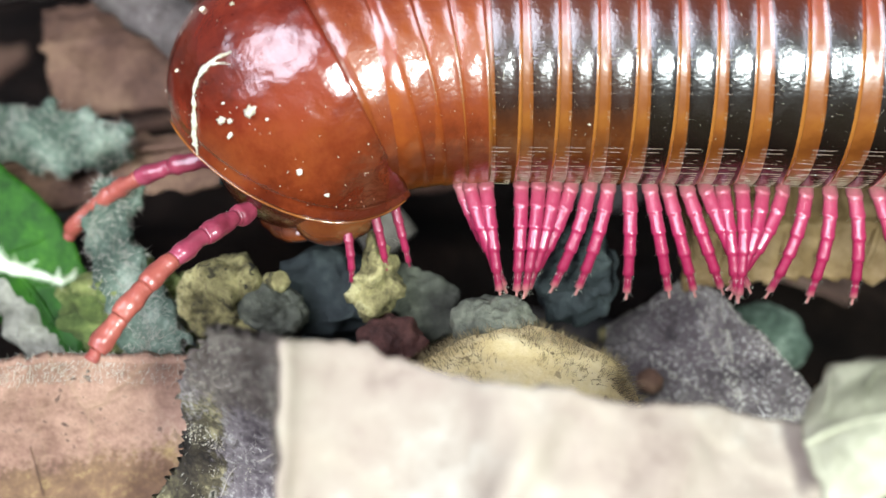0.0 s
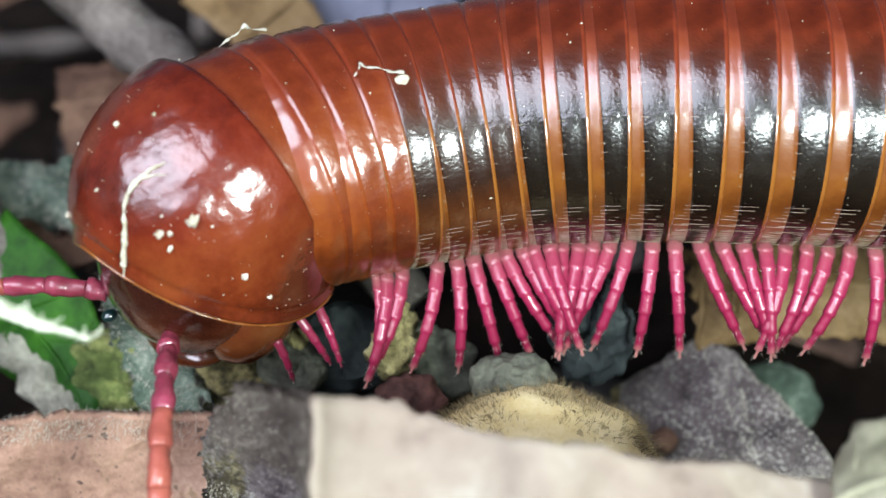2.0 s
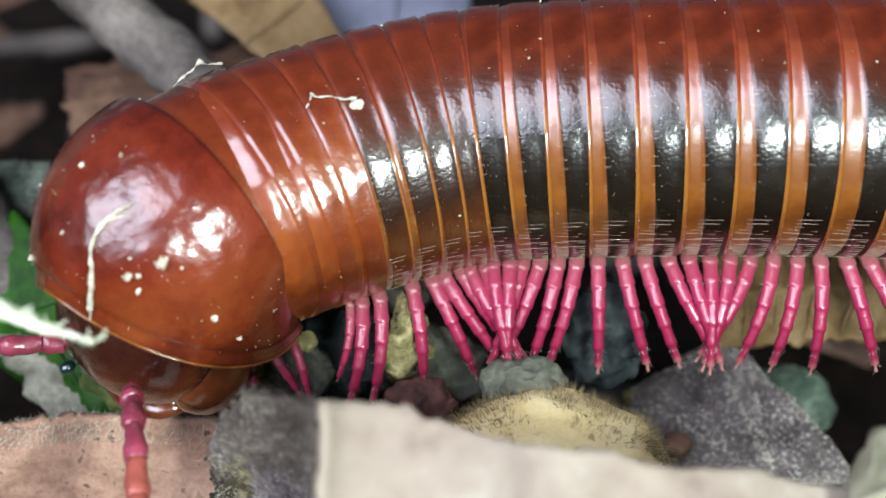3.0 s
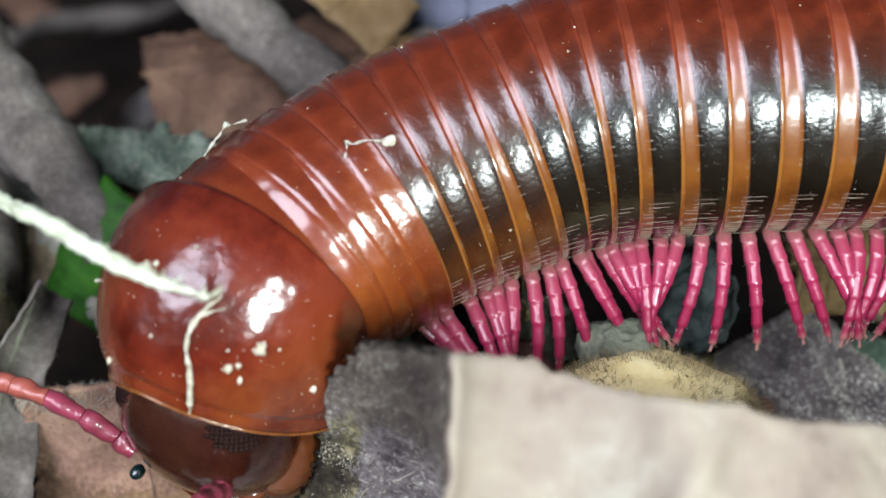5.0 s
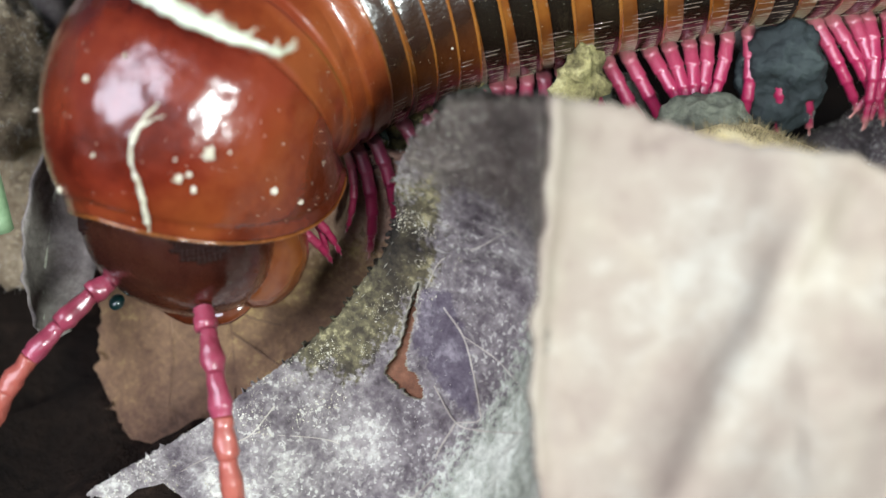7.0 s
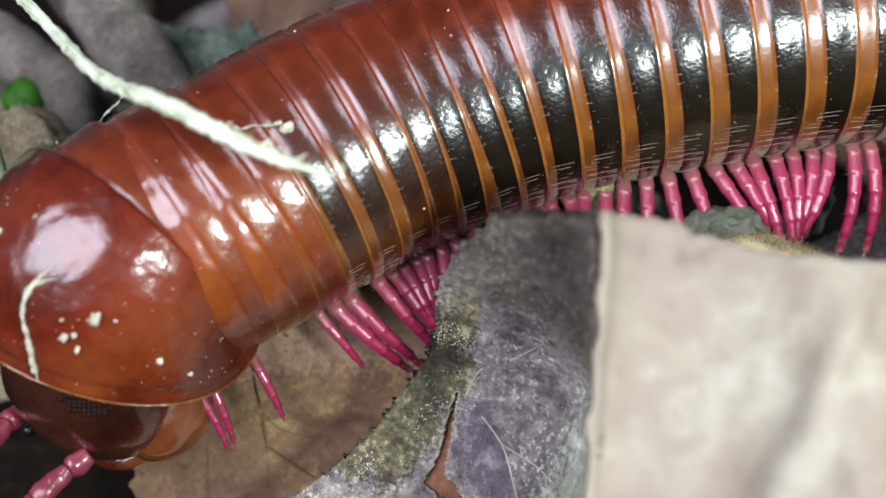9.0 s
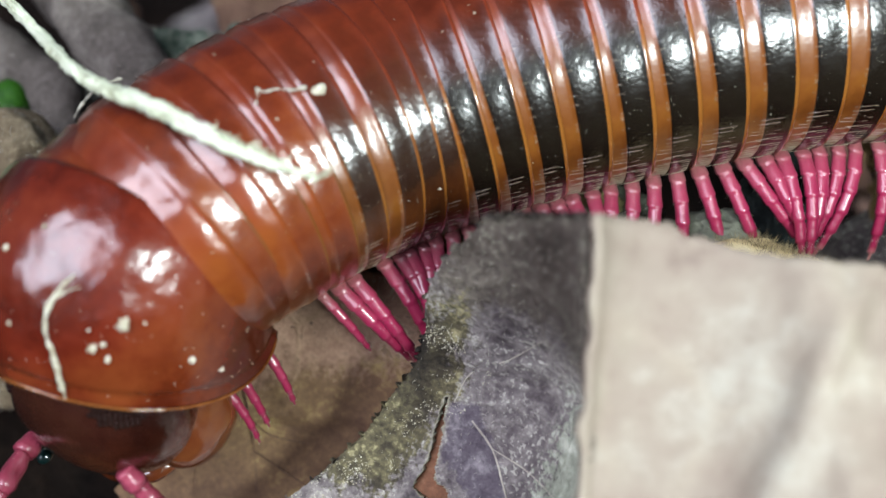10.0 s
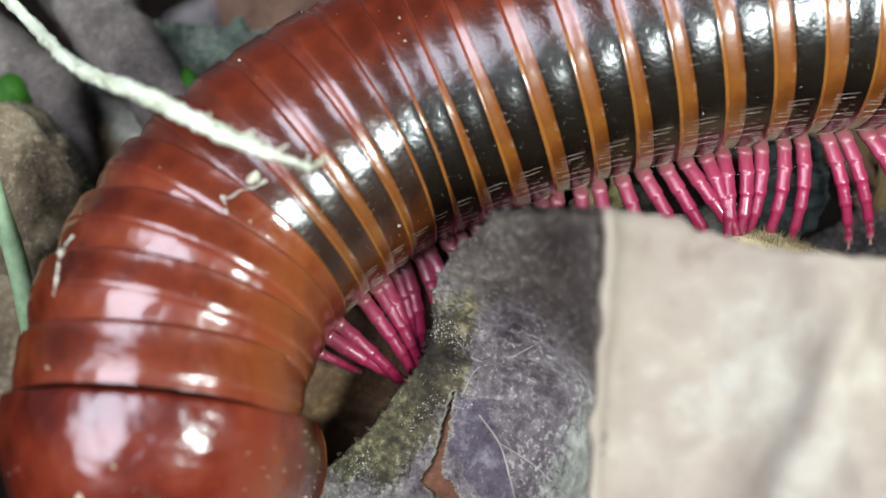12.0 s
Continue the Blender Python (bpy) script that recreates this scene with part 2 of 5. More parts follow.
M_CLUMP = litter("brown_moss", [(0.1, (0.05, 0.036, 0.02)), (0.5, (0.17, 0.13, 0.075)), (0.9, (0.32, 0.27, 0.17))], 0.35, 2.5, 0.9, 0.35, ((0.36, 0.3, 0.18), 0.44, 3.0))
M_LEAF_PALE = litter("pale_dead_leaf", [(0.05, (0.125, 0.091, 0.072)), (0.35, (0.196, 0.154, 0.122)), (0.6, (0.22, 0.182, 0.143)), (0.9, (0.28, 0.255, 0.21))], 0.2, 0.9, 0.75, 0.15, vein=((0.4, 0.35, 0.25), 0.04, 0.05, 0.2))
M_TIP = litter("greenish_dead_leaf", [(0.1, (0.12, 0.12, 0.075)), (0.45, (0.24, 0.235, 0.16)), (0.9, (0.36, 0.35, 0.26))], 0.2, 1.2, 0.75, 0.2)
M_BARK = litter("salmon_dead_leaf", [(0.1, (0.06, 0.033, 0.024)), (0.38, (0.22, 0.13, 0.095)), (0.65, (0.32, 0.2, 0.15)), (0.9, (0.38, 0.27, 0.18))], 0.22, 2.6, 0.8, 0.3, ((0.06, 0.035, 0.025), 0.4, 4.5), vein=((0.1, 0.06, 0.035), 0.1, 0.025, 0.6))
M_BROWN = litter("brown_dead_leaf", [(0.1, (0.04, 0.02, 0.012)), (0.5, (0.115, 0.062, 0.038)), (0.9, (0.21, 0.13, 0.075))], 0.25, 2.5, 0.75, 0.18)
M_OCHRE = litter("ochre_leaf", [(0.1, (0.075, 0.042, 0.014)), (0.5, (0.17, 0.108, 0.042)), (0.9, (0.25, 0.17, 0.085))], 0.3, 2, 0.7, 0.12)
M_YELLOW = litter("yellow_seed_skin", [(0.1, (0.3, 0.22, 0.09)), (0.4, (0.52, 0.41, 0.19)), (0.9, (0.62, 0.53, 0.3))], 0.4, 2.2, 0.8, 0.15, ((0.1, 0.07, 0.03), 0.37, 2.5))
M_CRUST = litter("yellow_crust", [(0.12, (0.03, 0.026, 0.012)), (0.4, (0.17, 0.145, 0.06)), (0.65, (0.32, 0.28, 0.12)), (0.9, (0.5, 0.45, 0.22))], 0.6, 3, 0.85, 0.45, ((0.02, 0.017, 0.01), 0.45, 2.2))
M_HAIR = litter("straw_hair", [(0.2, (0.07, 0.05, 0.02)), (0.8, (0.3, 0.24, 0.12))], 0.5, 3, 0.7, 0.01)
M_FUZZ = litter("pale_down", [(0.2, (0.28, 0.26, 0.2)), (0.8, (0.5, 0.48, 0.4))], 0.5, 3, 0.8, 0.01)
M_ROCK = litter("speckled_stone", [(0.1, (0.03, 0.024, 0.024)), (0.5, (0.105, 0.087, 0.083)), (0.9, (0.23, 0.205, 0.185))], 0.35, 3, 0.75, 0.5, ((0.42, 0.4, 0.36), 0.47, 6.0))
M_STICK = litter("grey_stick", [(0.1, (0.042, 0.034, 0.028)), (0.5, (0.11, 0.094, 0.08)), (0.9, (0.215, 0.19, 0.165))], 0.35, 3, 0.9, 0.2)
M_STICK_PALE = litter("pale_fuzzy_stick", [(0.1, (0.07, 0.068, 0.05)), (0.5, (0.19, 0.185, 0.145)), (0.9, (0.35, 0.345, 0.27))], 0.5, 3, 0.9, 0.2)
M_LICHEN = litter("lichen_green", [(0.1, (0.018, 0.03, 0.02)), (0.45, (0.06, 0.088, 0.062)), (0.65, (0.12, 0.155, 0.115)), (0.9, (0.28, 0.32, 0.25))], 0.4, 2.5, 0.9, 0.25)
M_GREEN = litter("green_leaf", [(0.1, (0.003, 0.014, 0.0015)), (0.45, (0.01, 0.05, 0.003)), (0.7, (0.022, 0.09, 0.006)), (0.92, (0.045, 0.14, 0.01))], 0.2, 1.5, 0.6, 0.06, spec=0.15)
M_TWIG = litter("pale_twig", [(0.1, (0.35, 0.36, 0.22)), (0.5, (0.62, 0.67, 0.5)), (0.9, (0.7, 0.72, 0.6))], 0.8, 4, 0.8, 0.1)
M_BLUE = litter("blue_black_stone", [(0.1, (0.005, 0.007, 0.007)), (0.5, (0.013, 0.018, 0.018)), (0.9, (0.035, 0.045, 0.04))], 0.3, 2, 0.7, 0.3)
M_BLUELEAF = litter("blue_grey_leaf", [(0.1, (0.08, 0.085, 0.115)), (0.5, (0.14, 0.15, 0.195)), (0.9, (0.2, 0.21, 0.26))], 0.15, 2, 0.7, 0.1)
M_RUST = litter("rust_brown_leaf", [(0.1, (0.07, 0.028, 0.015)), (0.5, (0.17, 0.075, 0.04)), (0.9, (0.28, 0.14, 0.08))], 0.4, 3, 0.8, 0.2)
M_DKRED = litter("dark_red_crumb", [(0.1, (0.015, 0.006, 0.005)), (0.5, (0.055, 0.02, 0.015)), (0.9, (0.12, 0.055, 0.04))], 0.4, 3, 0.8, 0.2)


# ---- mesh tools ----
def mesh_from(name, verts, faces, mats, face_mats=None, smooth=True):
    me = bpy.data.meshes.new(name)
    me.from_pydata([tuple(c * MM for c in v) for v in verts], [], faces)
    for m in mats:
        me.materials.append(m)
    if face_mats:
        me.polygons.foreach_set("material_index", face_mats)
    me.polygons.foreach_set("use_smooth", [smooth] * len(me.polygons))
    me.update()
    return me


def part(name, me, parent=None, label=""):
    ob = new(name, me)
    if parent is not None:
        ob.parent = parent
    return tagged(ob, label)


def spline(pts, n):
    """n points, evenly spread by parameter, on a Catmull-Rom curve through pts."""
    p = [np.array(q, float) for q in pts]
    p = [2 * p[0] - p[1]] + p + [2 * p[-1] - p[-2]]
    out = []
    for i in range(n):
        s = i / (n - 1) * (len(p) - 3)
        k = min(int(s), len(p) - 4)
        u = s - k
        a, b, c, d = p[k:k + 4]
        out.append(0.5 * (2 * b + (c - a) * u + (2 * a - 5 * b + 4 * c - d) * u * u + (3 * b - a - 3 * c + d) * u ** 3))
    return np.array(out)


def wobble(p, per_mm, amount, seed=0.0, octaves=3):
    v = Vector(p) * per_mm + Vector((seed * 7.1, seed * 3.3, -seed * 5.7))
    return amount * noise.fractal(v, 0.9, 2.1, octaves)


def loft(name, rail_a, rail_b, mat, nu=30, nv=40, sag=0.0, rough=0.3, per_mm=0.3, thick=0.25, ragged=0.4, seed=1.0, veins=0, vein_h=0.12, hole=None, sag_from=0.0, ridges=(), stains=None):
    """A dry sheet stretched between two rails, creased, ragged at its edges and with a thickness of its own."""
    a, b = spline(rail_a, nv), spline(rail_b, nv)
    verts, grid = [], []
    for j in range(nv):
        across = Vector(b[j] - a[j])
        along = Vector(a[min(j + 1, nv - 1)] - a[max(j - 1, 0)])
        nor = across.cross(along).normalized()
        for i in range(nu):
            u = i / (nu - 1)
            edge = ragged * noise.noise(Vector((j * 0.33, seed, i * 0.0))) * (1 if i in (0, nu - 1) else 0)
            p = Vector(a[j]) + across * u
            if i in (0, nu - 1):
                p += across.normalized() * edge
            if j in (0, nv - 1):
                p += along.normalized() * ragged * noise.noise(Vector((i * 0.33, seed + 5, 0)))
            p += nor * (sag * (min(1.0, j / (nv - 1) / sag_from) ** 1.3 if sag_from else 1.0) * math.sin(math.pi * u) + wobble(p, per_mm, rough, seed, 4))
            if veins:
                w = abs(((u * 1.0 + j / nv * veins) % 1.0) - 0.5)
                p += nor * vein_h * max(0.0, 1 - w * 14)
                p += nor * vein_h * 1.5 * max(0.0, 1 - abs(u - 0.5) * 22)
            for v0, lean, high, wide in ridges:
                p += nor * high * math.exp(-((j / (nv - 1) - v0 - lean * u) / wide) ** 2)
            grid.append(p)
    n = len(grid)
    for p in grid:
        verts.append(p)
    norms = []
    for j in range(nv):
        for i in range(nu):
            du = grid[j * nu + min(i + 1, nu - 1)] - grid[j * nu + max(i - 1, 0)]
            dv = grid[min(j + 1, nv - 1) * nu + i] - grid[max(j - 1, 0) * nu + i]
            norms.append(du.cross(dv).normalized())
    verts += [p - q * thick for p, q in zip(grid, norms)]
    faces, gone = [], set()
    for j in range(nv - 1):
        for i in range(nu - 1):
            if hole and hole((i + 0.5) / (nu - 1), (j + 0.5) / (nv - 1)):
                gone.add((i, j))
    for j in range(nv - 1):
        for i in range(nu - 1):
            if (i, j) in gone:
                continue
            k = j * nu + i
            faces.append((k, k + 1, k + nu + 1, k + nu))
            faces.append((n + k, n + k + nu, n + k + nu + 1, n + k + 1))
            for di, dj, q, r in ((-1, 0, k + nu, k), (1, 0, k + 1, k + nu + 1), (0, -1, k, k + 1), (0, 1, k + nu + 1, k + nu)):
                if (i + di, j + dj) in gone:
                    faces.append((q, n + q, n + r, r))
    rim = [i for i in range(nu)] + [j * nu + nu - 1 for j in range(1, nv)] + [(nv - 1) * nu + i for i in range(nu - 2, -1, -1)] + [j * nu for j in range(nv - 2, 0, -1)]
    for q, r in zip(rim, rim[1:] + rim[:1]):
        faces.append((q, n + q, n + r, r))
    me = mesh_from(name, verts, faces, [mat])
    for key, how in (stains or {}).items():
        one = [how(i / (nu - 1), j / (nv - 1)) for j in range(nv) for i in range(nu)]
        me.attributes.new(key, "FLOAT", "POINT").data.foreach_set("value", one + one)
    return me


def tube(name, pts, radii, mat, sides=10, n=24, rough=0.0, per_mm=0.8, seed=0.0, cap=True):
    """A round, tapering, slightly knobbly stem along a curve."""
    c = spline(pts, n)
    rr = np.interp(np.linspace(0, 1, n), np.linspace(0, 1, len(radii)), radii)
    verts, faces = [], []
    ref = Vector((0.3, 0.2, 1)).normalized()
    for k in range(n):
        tan = Vector(c[min(k + 1, n - 1)] - c[max(k - 1, 0)]).normalized()
        s = tan.cross(ref).normalized()
        w = s.cross(tan)
        for q in range(sides):
            an = 2 * math.pi * q / sides
            d = s * math.cos(an) + w * math.sin(an)
            p = Vector(c[k]) + d * rr[k]
            verts.append(p + d * (wobble(p, per_mm, rough, seed) if rough else 0))
    for k in range(n - 1):
        for q in range(sides):
            r = (q + 1) % sides
            faces.append((k * sides + q, k * sides + r, (k + 1) * sides + r, (k + 1) * sides + q))
    if cap:
        faces.append(tuple(range(sides - 1, -1, -1)))
        faces.append(tuple((n - 1) * sides + q for q in range(sides)))
    return mesh_from(name, verts, faces, [mat])


def lump(name, centre, radii, mat, rough=0.5, per_mm=0.4, seed=0.0, sub=4, turn=0.0, facets=0):
    """A stone, seed or crumb: an uneven ball, with flat faces cut into it where facets is given."""
    bm = bmesh.new()
    bmesh.ops.create_icosphere(bm, subdivisions=sub, radius=1)
    rnd = random.Random(seed)
    cuts = [(Vector((rnd.uniform(-1, 1), rnd.uniform(-1, 1), rnd.uniform(-0.3, 1))).normalized(), rnd.uniform(0.55, 0.8)) for _ in range(facets)]
    rot = Matrix.Rotation(radians(turn), 3, "Z")
    verts = []
    for v in bm.verts:
        p = v.co.copy()
        for nrm, d in cuts:
            over = p.dot(nrm) - d
            if over > 0:
                p -= nrm * over
        p = rot @ Vector((p.x * radii[0], p.y * radii[1], p.z * radii[2]))
        p += v.co * wobble(p, per_mm, rough, seed, 4)
        verts.append(p + Vector(centre))
    faces = [tuple(v.index for v in f.verts) for f in bm.faces]
    bm.free()
    return mesh_from(name, verts, faces, [mat])


def angular_stone(name, corners, mat, seed=0, rough=0.18):
    """A broken stone: the hull of a few corners, cut finer and roughened."""
    bm = bmesh.new()
    for c in corners:
        bm.verts.new(c)
    bmesh.ops.convex_hull(bm, input=bm.verts)
    bmesh.ops.delete(bm, geom=[v for v in bm.verts if not v.link_faces], context="VERTS")
    bmesh.ops.bevel(bm, geom=list(bm.edges), offset=0.35, segments=2, affect="EDGES", clamp_overlap=True)
    bmesh.ops.triangulate(bm, faces=bm.faces)
    for _ in range(4):
        bmesh.ops.subdivide_edges(bm, edges=[e for e in bm.edges if e.calc_length() > 0.35], cuts=1, use_grid_fill=True)
        bmesh.ops.triangulate(bm, faces=bm.faces)
    bm.normal_update()
    verts = [v.co + v.normal * (wobble(v.co, 0.5, rough * 1.6, seed, 4) + wobble(v.co, 2.5, rough * 0.35, seed + 3, 2)) for v in bm.verts]
    for k, v in enumerate(bm.verts):
        v.index = k
    faces = [tuple(v.index for v in f.verts) for f in bm.faces]
    bm.free()
    return mesh_from(name, verts, faces, [mat])


def bristles(name, spots, mat, length, radius, seed=0):
    """Short tapering hairs, one at each (place, direction)."""
    rnd = random.Random(seed)
    verts, faces = [], []
    for p, d in spots:
        d = (d + Vector((rnd.gauss(0, 0.35), rnd.gauss(0, 0.35), rnd.gauss(0, 0.35)))).normalized()
        s = d.orthogonal().normalized()
        w = d.cross(s)
        k = len(verts)
        ln = length * rnd.uniform(0.5, 1.3)
        for q in range(3):
            an = 2.1 * q
            verts.append(p + (s * math.cos(an) + w * math.sin(an)) * radius)
        verts.append(p + d * ln + Vector((0, 0, -0.15 * ln)))
        faces += [(k, k + 1, k + 3), (k + 1, k + 2, k + 3), (k + 2, k, k + 3)]
    return mesh_from(name, verts, faces, [mat])


def surface_spots(me, count, seed, keep=None):
    rnd = random.Random(seed)
    polys = [p for p in me.polygons if keep is None or keep(p)]
    out = []
    for _ in range(count):
        p = rnd.choice(polys)
        a, b, c = (me.vertices[p.vertices[i]].co / MM for i in (0, 1, 2))
        u, v = rnd.random(), rnd.random()
        if u + v > 1:
            u, v = 1 - u, 1 - v
        out.append((a + (b - a) * u + (c - a) * v, p.normal.copy()))
    return out


# ---- ground ----
def build_ground():
    verts, faces = [], []
    radii = [2.2 * 1.075 ** k for k in range(170)]
    seg = 96
    for r in radii:
        for q in range(seg):
            an = 2 * math.pi * q / seg
            x, y = r * math.cos(an) - 5, r * math.sin(an) + 5
            p = Vector((x, y, 0))
            z = -17 + (wobble(p, 0.08, 2.5, 2, 5) + wobble(p, 0.4, 0.8, 4, 3)) * min(1, 120 / r)
            verts.append((x, y, z))
    faces.append(tuple(range(seg - 1, -1, -1))[::-1])
    for k in range(len(radii) - 1):
        for q in range(seg):
            r = (q + 1) % seg
            faces.append((k * seg + q, (k + 1) * seg + q, (k + 1) * seg + r, k * seg + r))
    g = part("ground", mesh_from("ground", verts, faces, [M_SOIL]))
    tagged(g, "dark damp forest soil under leaf litter", "ground", "", "structure")


build_ground()


# ---- litter ----
def leaf_thing(name, label, category, *args, **kw):
    return tagged(part(name, loft(name, *args, **kw)), label, category)


def vein(thing, nu, nv, path, radius, mat, name="vein"):
    """A raised rib that runs over a leaf along places given across (0 to 1) and along (0 to 1) it."""
    me, pts = thing.data, []
    for u, v in path:
        p = me.vertices[round(v * (nv - 1)) * nu + round(u * (nu - 1))]
        pts.append(p.co / MM)
    me = tube(name, pts, [radius] * (len(pts) - 1) + [radius * 0.4], mat, 6, 8 * len(pts), radius * 0.4, 2.0, 3)
    part(name, me, thing)


FU, FV = 270, 320


def build_litter():
    fold = [(-4.9, -14.3, 7.0), (-4.7, -16.0, 3.3), (-4.2, -17.7, -0.8), (-3.7, -19.7, -4.8), (-3.0, -22.7, -8.9), (-2.6, -25.0, -12.0)]
    edge = [(-8.3, -10.0, 4.5), (-10.2, -8.0, 0.4), (-10.9, -7.2, -4.3), (-13.4, -7.6, -8.6), (-17.5, -9.3, -12.2), (-23.0, -12.5, -15.4)]
    leaf = tagged(new("folded_leaf"), "large curled dead leaf, grey-purple flank and pale overhanging fold", "dead leaf")
    tear = [(0.88, 0.465, 0.005), (0.855, 0.53, 0.007), (0.815, 0.60, 0.009), (0.80, 0.64, 0.017), (0.755, 0.655, 0.016), (0.71, 0.675, 0.006)]
    bruise = [(0.86, 0.475), (0.80, 0.468), (0.70, 0.55), (0.60, 0.63), (0.545, 0.672), (0.63, 0.665), (0.72, 0.63), (0.80, 0.59)]

    def tear_gap(u, v):
        best = 1.0
        for (u0, v0, w0), (u1, v1, w1) in zip(tear, tear[1:]):
            du, dv = u1 - u0, v1 - v0
            f = min(max(((u - u0) * du + (v - v0) * dv) / (du * du + dv * dv), 0), 1)
            d = math.hypot(u - u0 - f * du, v - v0 - f * dv) - (w0 + (w1 - w0) * f)
            best = min(best, d)
        return best + 0.006 * noise.noise(Vector((u * 70, v * 70, 1)))

    def from_bruise(u, v):
        inside, near = False, 9.0
        for (u0, v0), (u1, v1) in zip(bruise, bruise[1:] + bruise[:1]):
            if (v0 > v) != (v1 > v) and u < (u1 - u0) * (v - v0) / (v1 - v0) + u0:
                inside = not inside
            f = min(max(((u - u0) * (u1 - u0) + (v - v0) * (v1 - v0)) / ((u1 - u0) ** 2 + (v1 - v0) ** 2), 0), 1)
            near = min(near, math.hypot(u - u0 - f * (u1 - u0), v - v0 - f * (v1 - v0)))
        return -near if inside else near

    stains = {
        "bruise": lambda u, v: 0.5 - from_bruise(u, v) / 0.05,
        "torn": lambda u, v: 0.5 - (tear_gap(u, v) - 0.002) / 0.02,
        "olive": lambda u, v: 0.5 + (0.40 - v - 0.22 * u) * 2.2,
        "bloom": lambda u, v: 0.5 + min((0.26 - abs(u - 0.27)) * 4, (v - 0.43) * 5, 0.4),
        "granules": lambda u, v: 0.5 + min((u - 0.925 + 0.1 * v) * 5, (v - 0.28) * 4, (0.68 - v) * 5, 0.35),
    }
    part("grey_side", loft("grey_side", fold, edge, M_FLANK, FU, FV, -4.5, 0.22, 0.35, 0.3, 0.25, 3.0, 0, 0.1, lambda u, v: tear_gap(u, v) < 0, 0.4, stains=stains), leaf, "grey-purple mottled side with pale specks and a torn hole")
    side = leaf.children[0]
    sheet = side.data
    for path, r in ((((0.79, 0.50), (0.71, 0.55), (0.64, 0.60), (0.56, 0.65), (0.54, 0.67), (0.59, 0.69)), 0.085), (((0.70, 0.65), (0.59, 0.69), (0.51, 0.68), (0.36, 0.64)), 0.075), (((0.59, 0.69), (0.58, 0.75), (0.55, 0.79), (0.56, 0.9)), 0.08), (((0.93, 0.77), (0.91, 0.83), (0.91, 0.86), (0.86, 0.89)), 0.06), (((0.91, 0.86), (0.93, 0.92), (0.92, 0.98)), 0.05), (((0.86, 0.47), (0.86, 0.40), (0.75, 0.36), (0.6, 0.3)), 0.05), (((0.71, 0.55), (0.58, 0.57), (0.43, 0.59)), 0.05), (((0.91, 0.83), (0.78, 0.8), (0.68, 0.82)), 0.045)):
        vein(side, FU, FV, path, r * 0.6, M_VEIN)
    under = [[tuple(sheet.vertices[round(v * (FV - 1)) * FU + round(u * (FU - 1))].co / MM + Vector((0.6, 0.6, 0.1))) for v in (0.4, 0.5, 0.6, 0.72)] for u in (0.95, 0.62)]
    leaf_thing("brown_leaf", "reddish brown dead leaf under the torn leaf", "dead leaf", under[0], under[1], M_RUST, 20, 20, 0.2, 0.3, 0.5, 0.2, 0.3, 19.0)
    top = [(-4.9, -14.3, 7.0), (-3.0, -13.3, 6.5), (-1.0, -13.2, 6.0), (1.0, -13.8, 5.8), (3.0, -14.6, 6.25), (5.0, -14.2, 5.8), (7.0, -14.0, 5.5), (9.0, -13.2, 4.9), (11.0, -12.4, 4.2), (13.0, -12.2, 4.0), (16.0, -12.2, 3.8)]
    low = [(-2.6, -25.0, -12.0), (0.0, -25.0, -8.0), (3.0, -25.5, -4.0), (6.0, -25.5, -1.5), (8.0, -25.0, 0.0), (11.0, -24.0, 0.6), (17.0, -24.0, 0.6)]
    part("pale_side", loft("pale_side", top, low, M_LEAF_PALE, 60, 90, -0.8, 0.35, 0.16, 0.3, 0.3, 6.0, ridges=((0.5, -0.40, 0.42, 0.04), (0.0, 0.0, 0.35, 0.025), (0.75, -0.3, 0.4, 0.06))), leaf, "pale beige veined side")
    top_rail = [(-25.7, -3.3, -4.3), (-20.6, -2.7, -3.3), (-16.0, -2.3, -2.8), (-7.1, -2.0, -2.5), (2.2, -1.6, -2.8)]
    low_rail = [(-25.0, -5.5, -14.5), (-21.8, -8.2, -16.6), (-18.2, -7.9, -16.3), (-9.9, -8.2, -15.1), (0.4, -7.5, -15.0)]
    # shade painted in as a browner tone towards the leaf's low edge
    slab = leaf_thing("curved_leaf", "salmon-brown curved dead leaf with fine fuzz and veins", "dead leaf", top_rail, low_rail, M_CURVED, 80, 110, -1.8, 0.4, 0.25, 0.5, 0.4, 8.0, 1.5, 0.2, stains={"shaded_brown": lambda u, v: 0.5 + (u - 0.36) * 2.2})
    for path in (((0.3, 0.35), (0.5, 0.42), (0.7, 0.47), (0.98, 0.52)), ((0.5, 0.42), (0.58, 0.5), (0.62, 0.62)), ((0.62, 0.45), (0.75, 0.58), (0.85, 0.7)), ((0.45, 0.2), (0.6, 0.26), (0.85, 0.3)), ((0.6, 0.26), (0.7, 0.36))):
        vein(slab, 80, 110, path, 0.035, M_BROWN)

    seed = tagged(new("hairy_seed"), "round pale yellow seed with short bristly hairs", "seed")
    me = lump("shell", (3.7, -3.8, -3.0), (5.5, 4.0, 4.1), M_YELLOW, 0.35, 0.5, 3)
    part("shell", me, seed)
    part("bristle_coat", bristles("bristle_coat", surface_spots(me, 2600, 5, lambda p: p.normal.z > -0.1 and p.normal.y > -0.35 + 0.6 * noise.noise(p.center * 350)), M_HAIR, 0.55, 0.02, 5), seed)
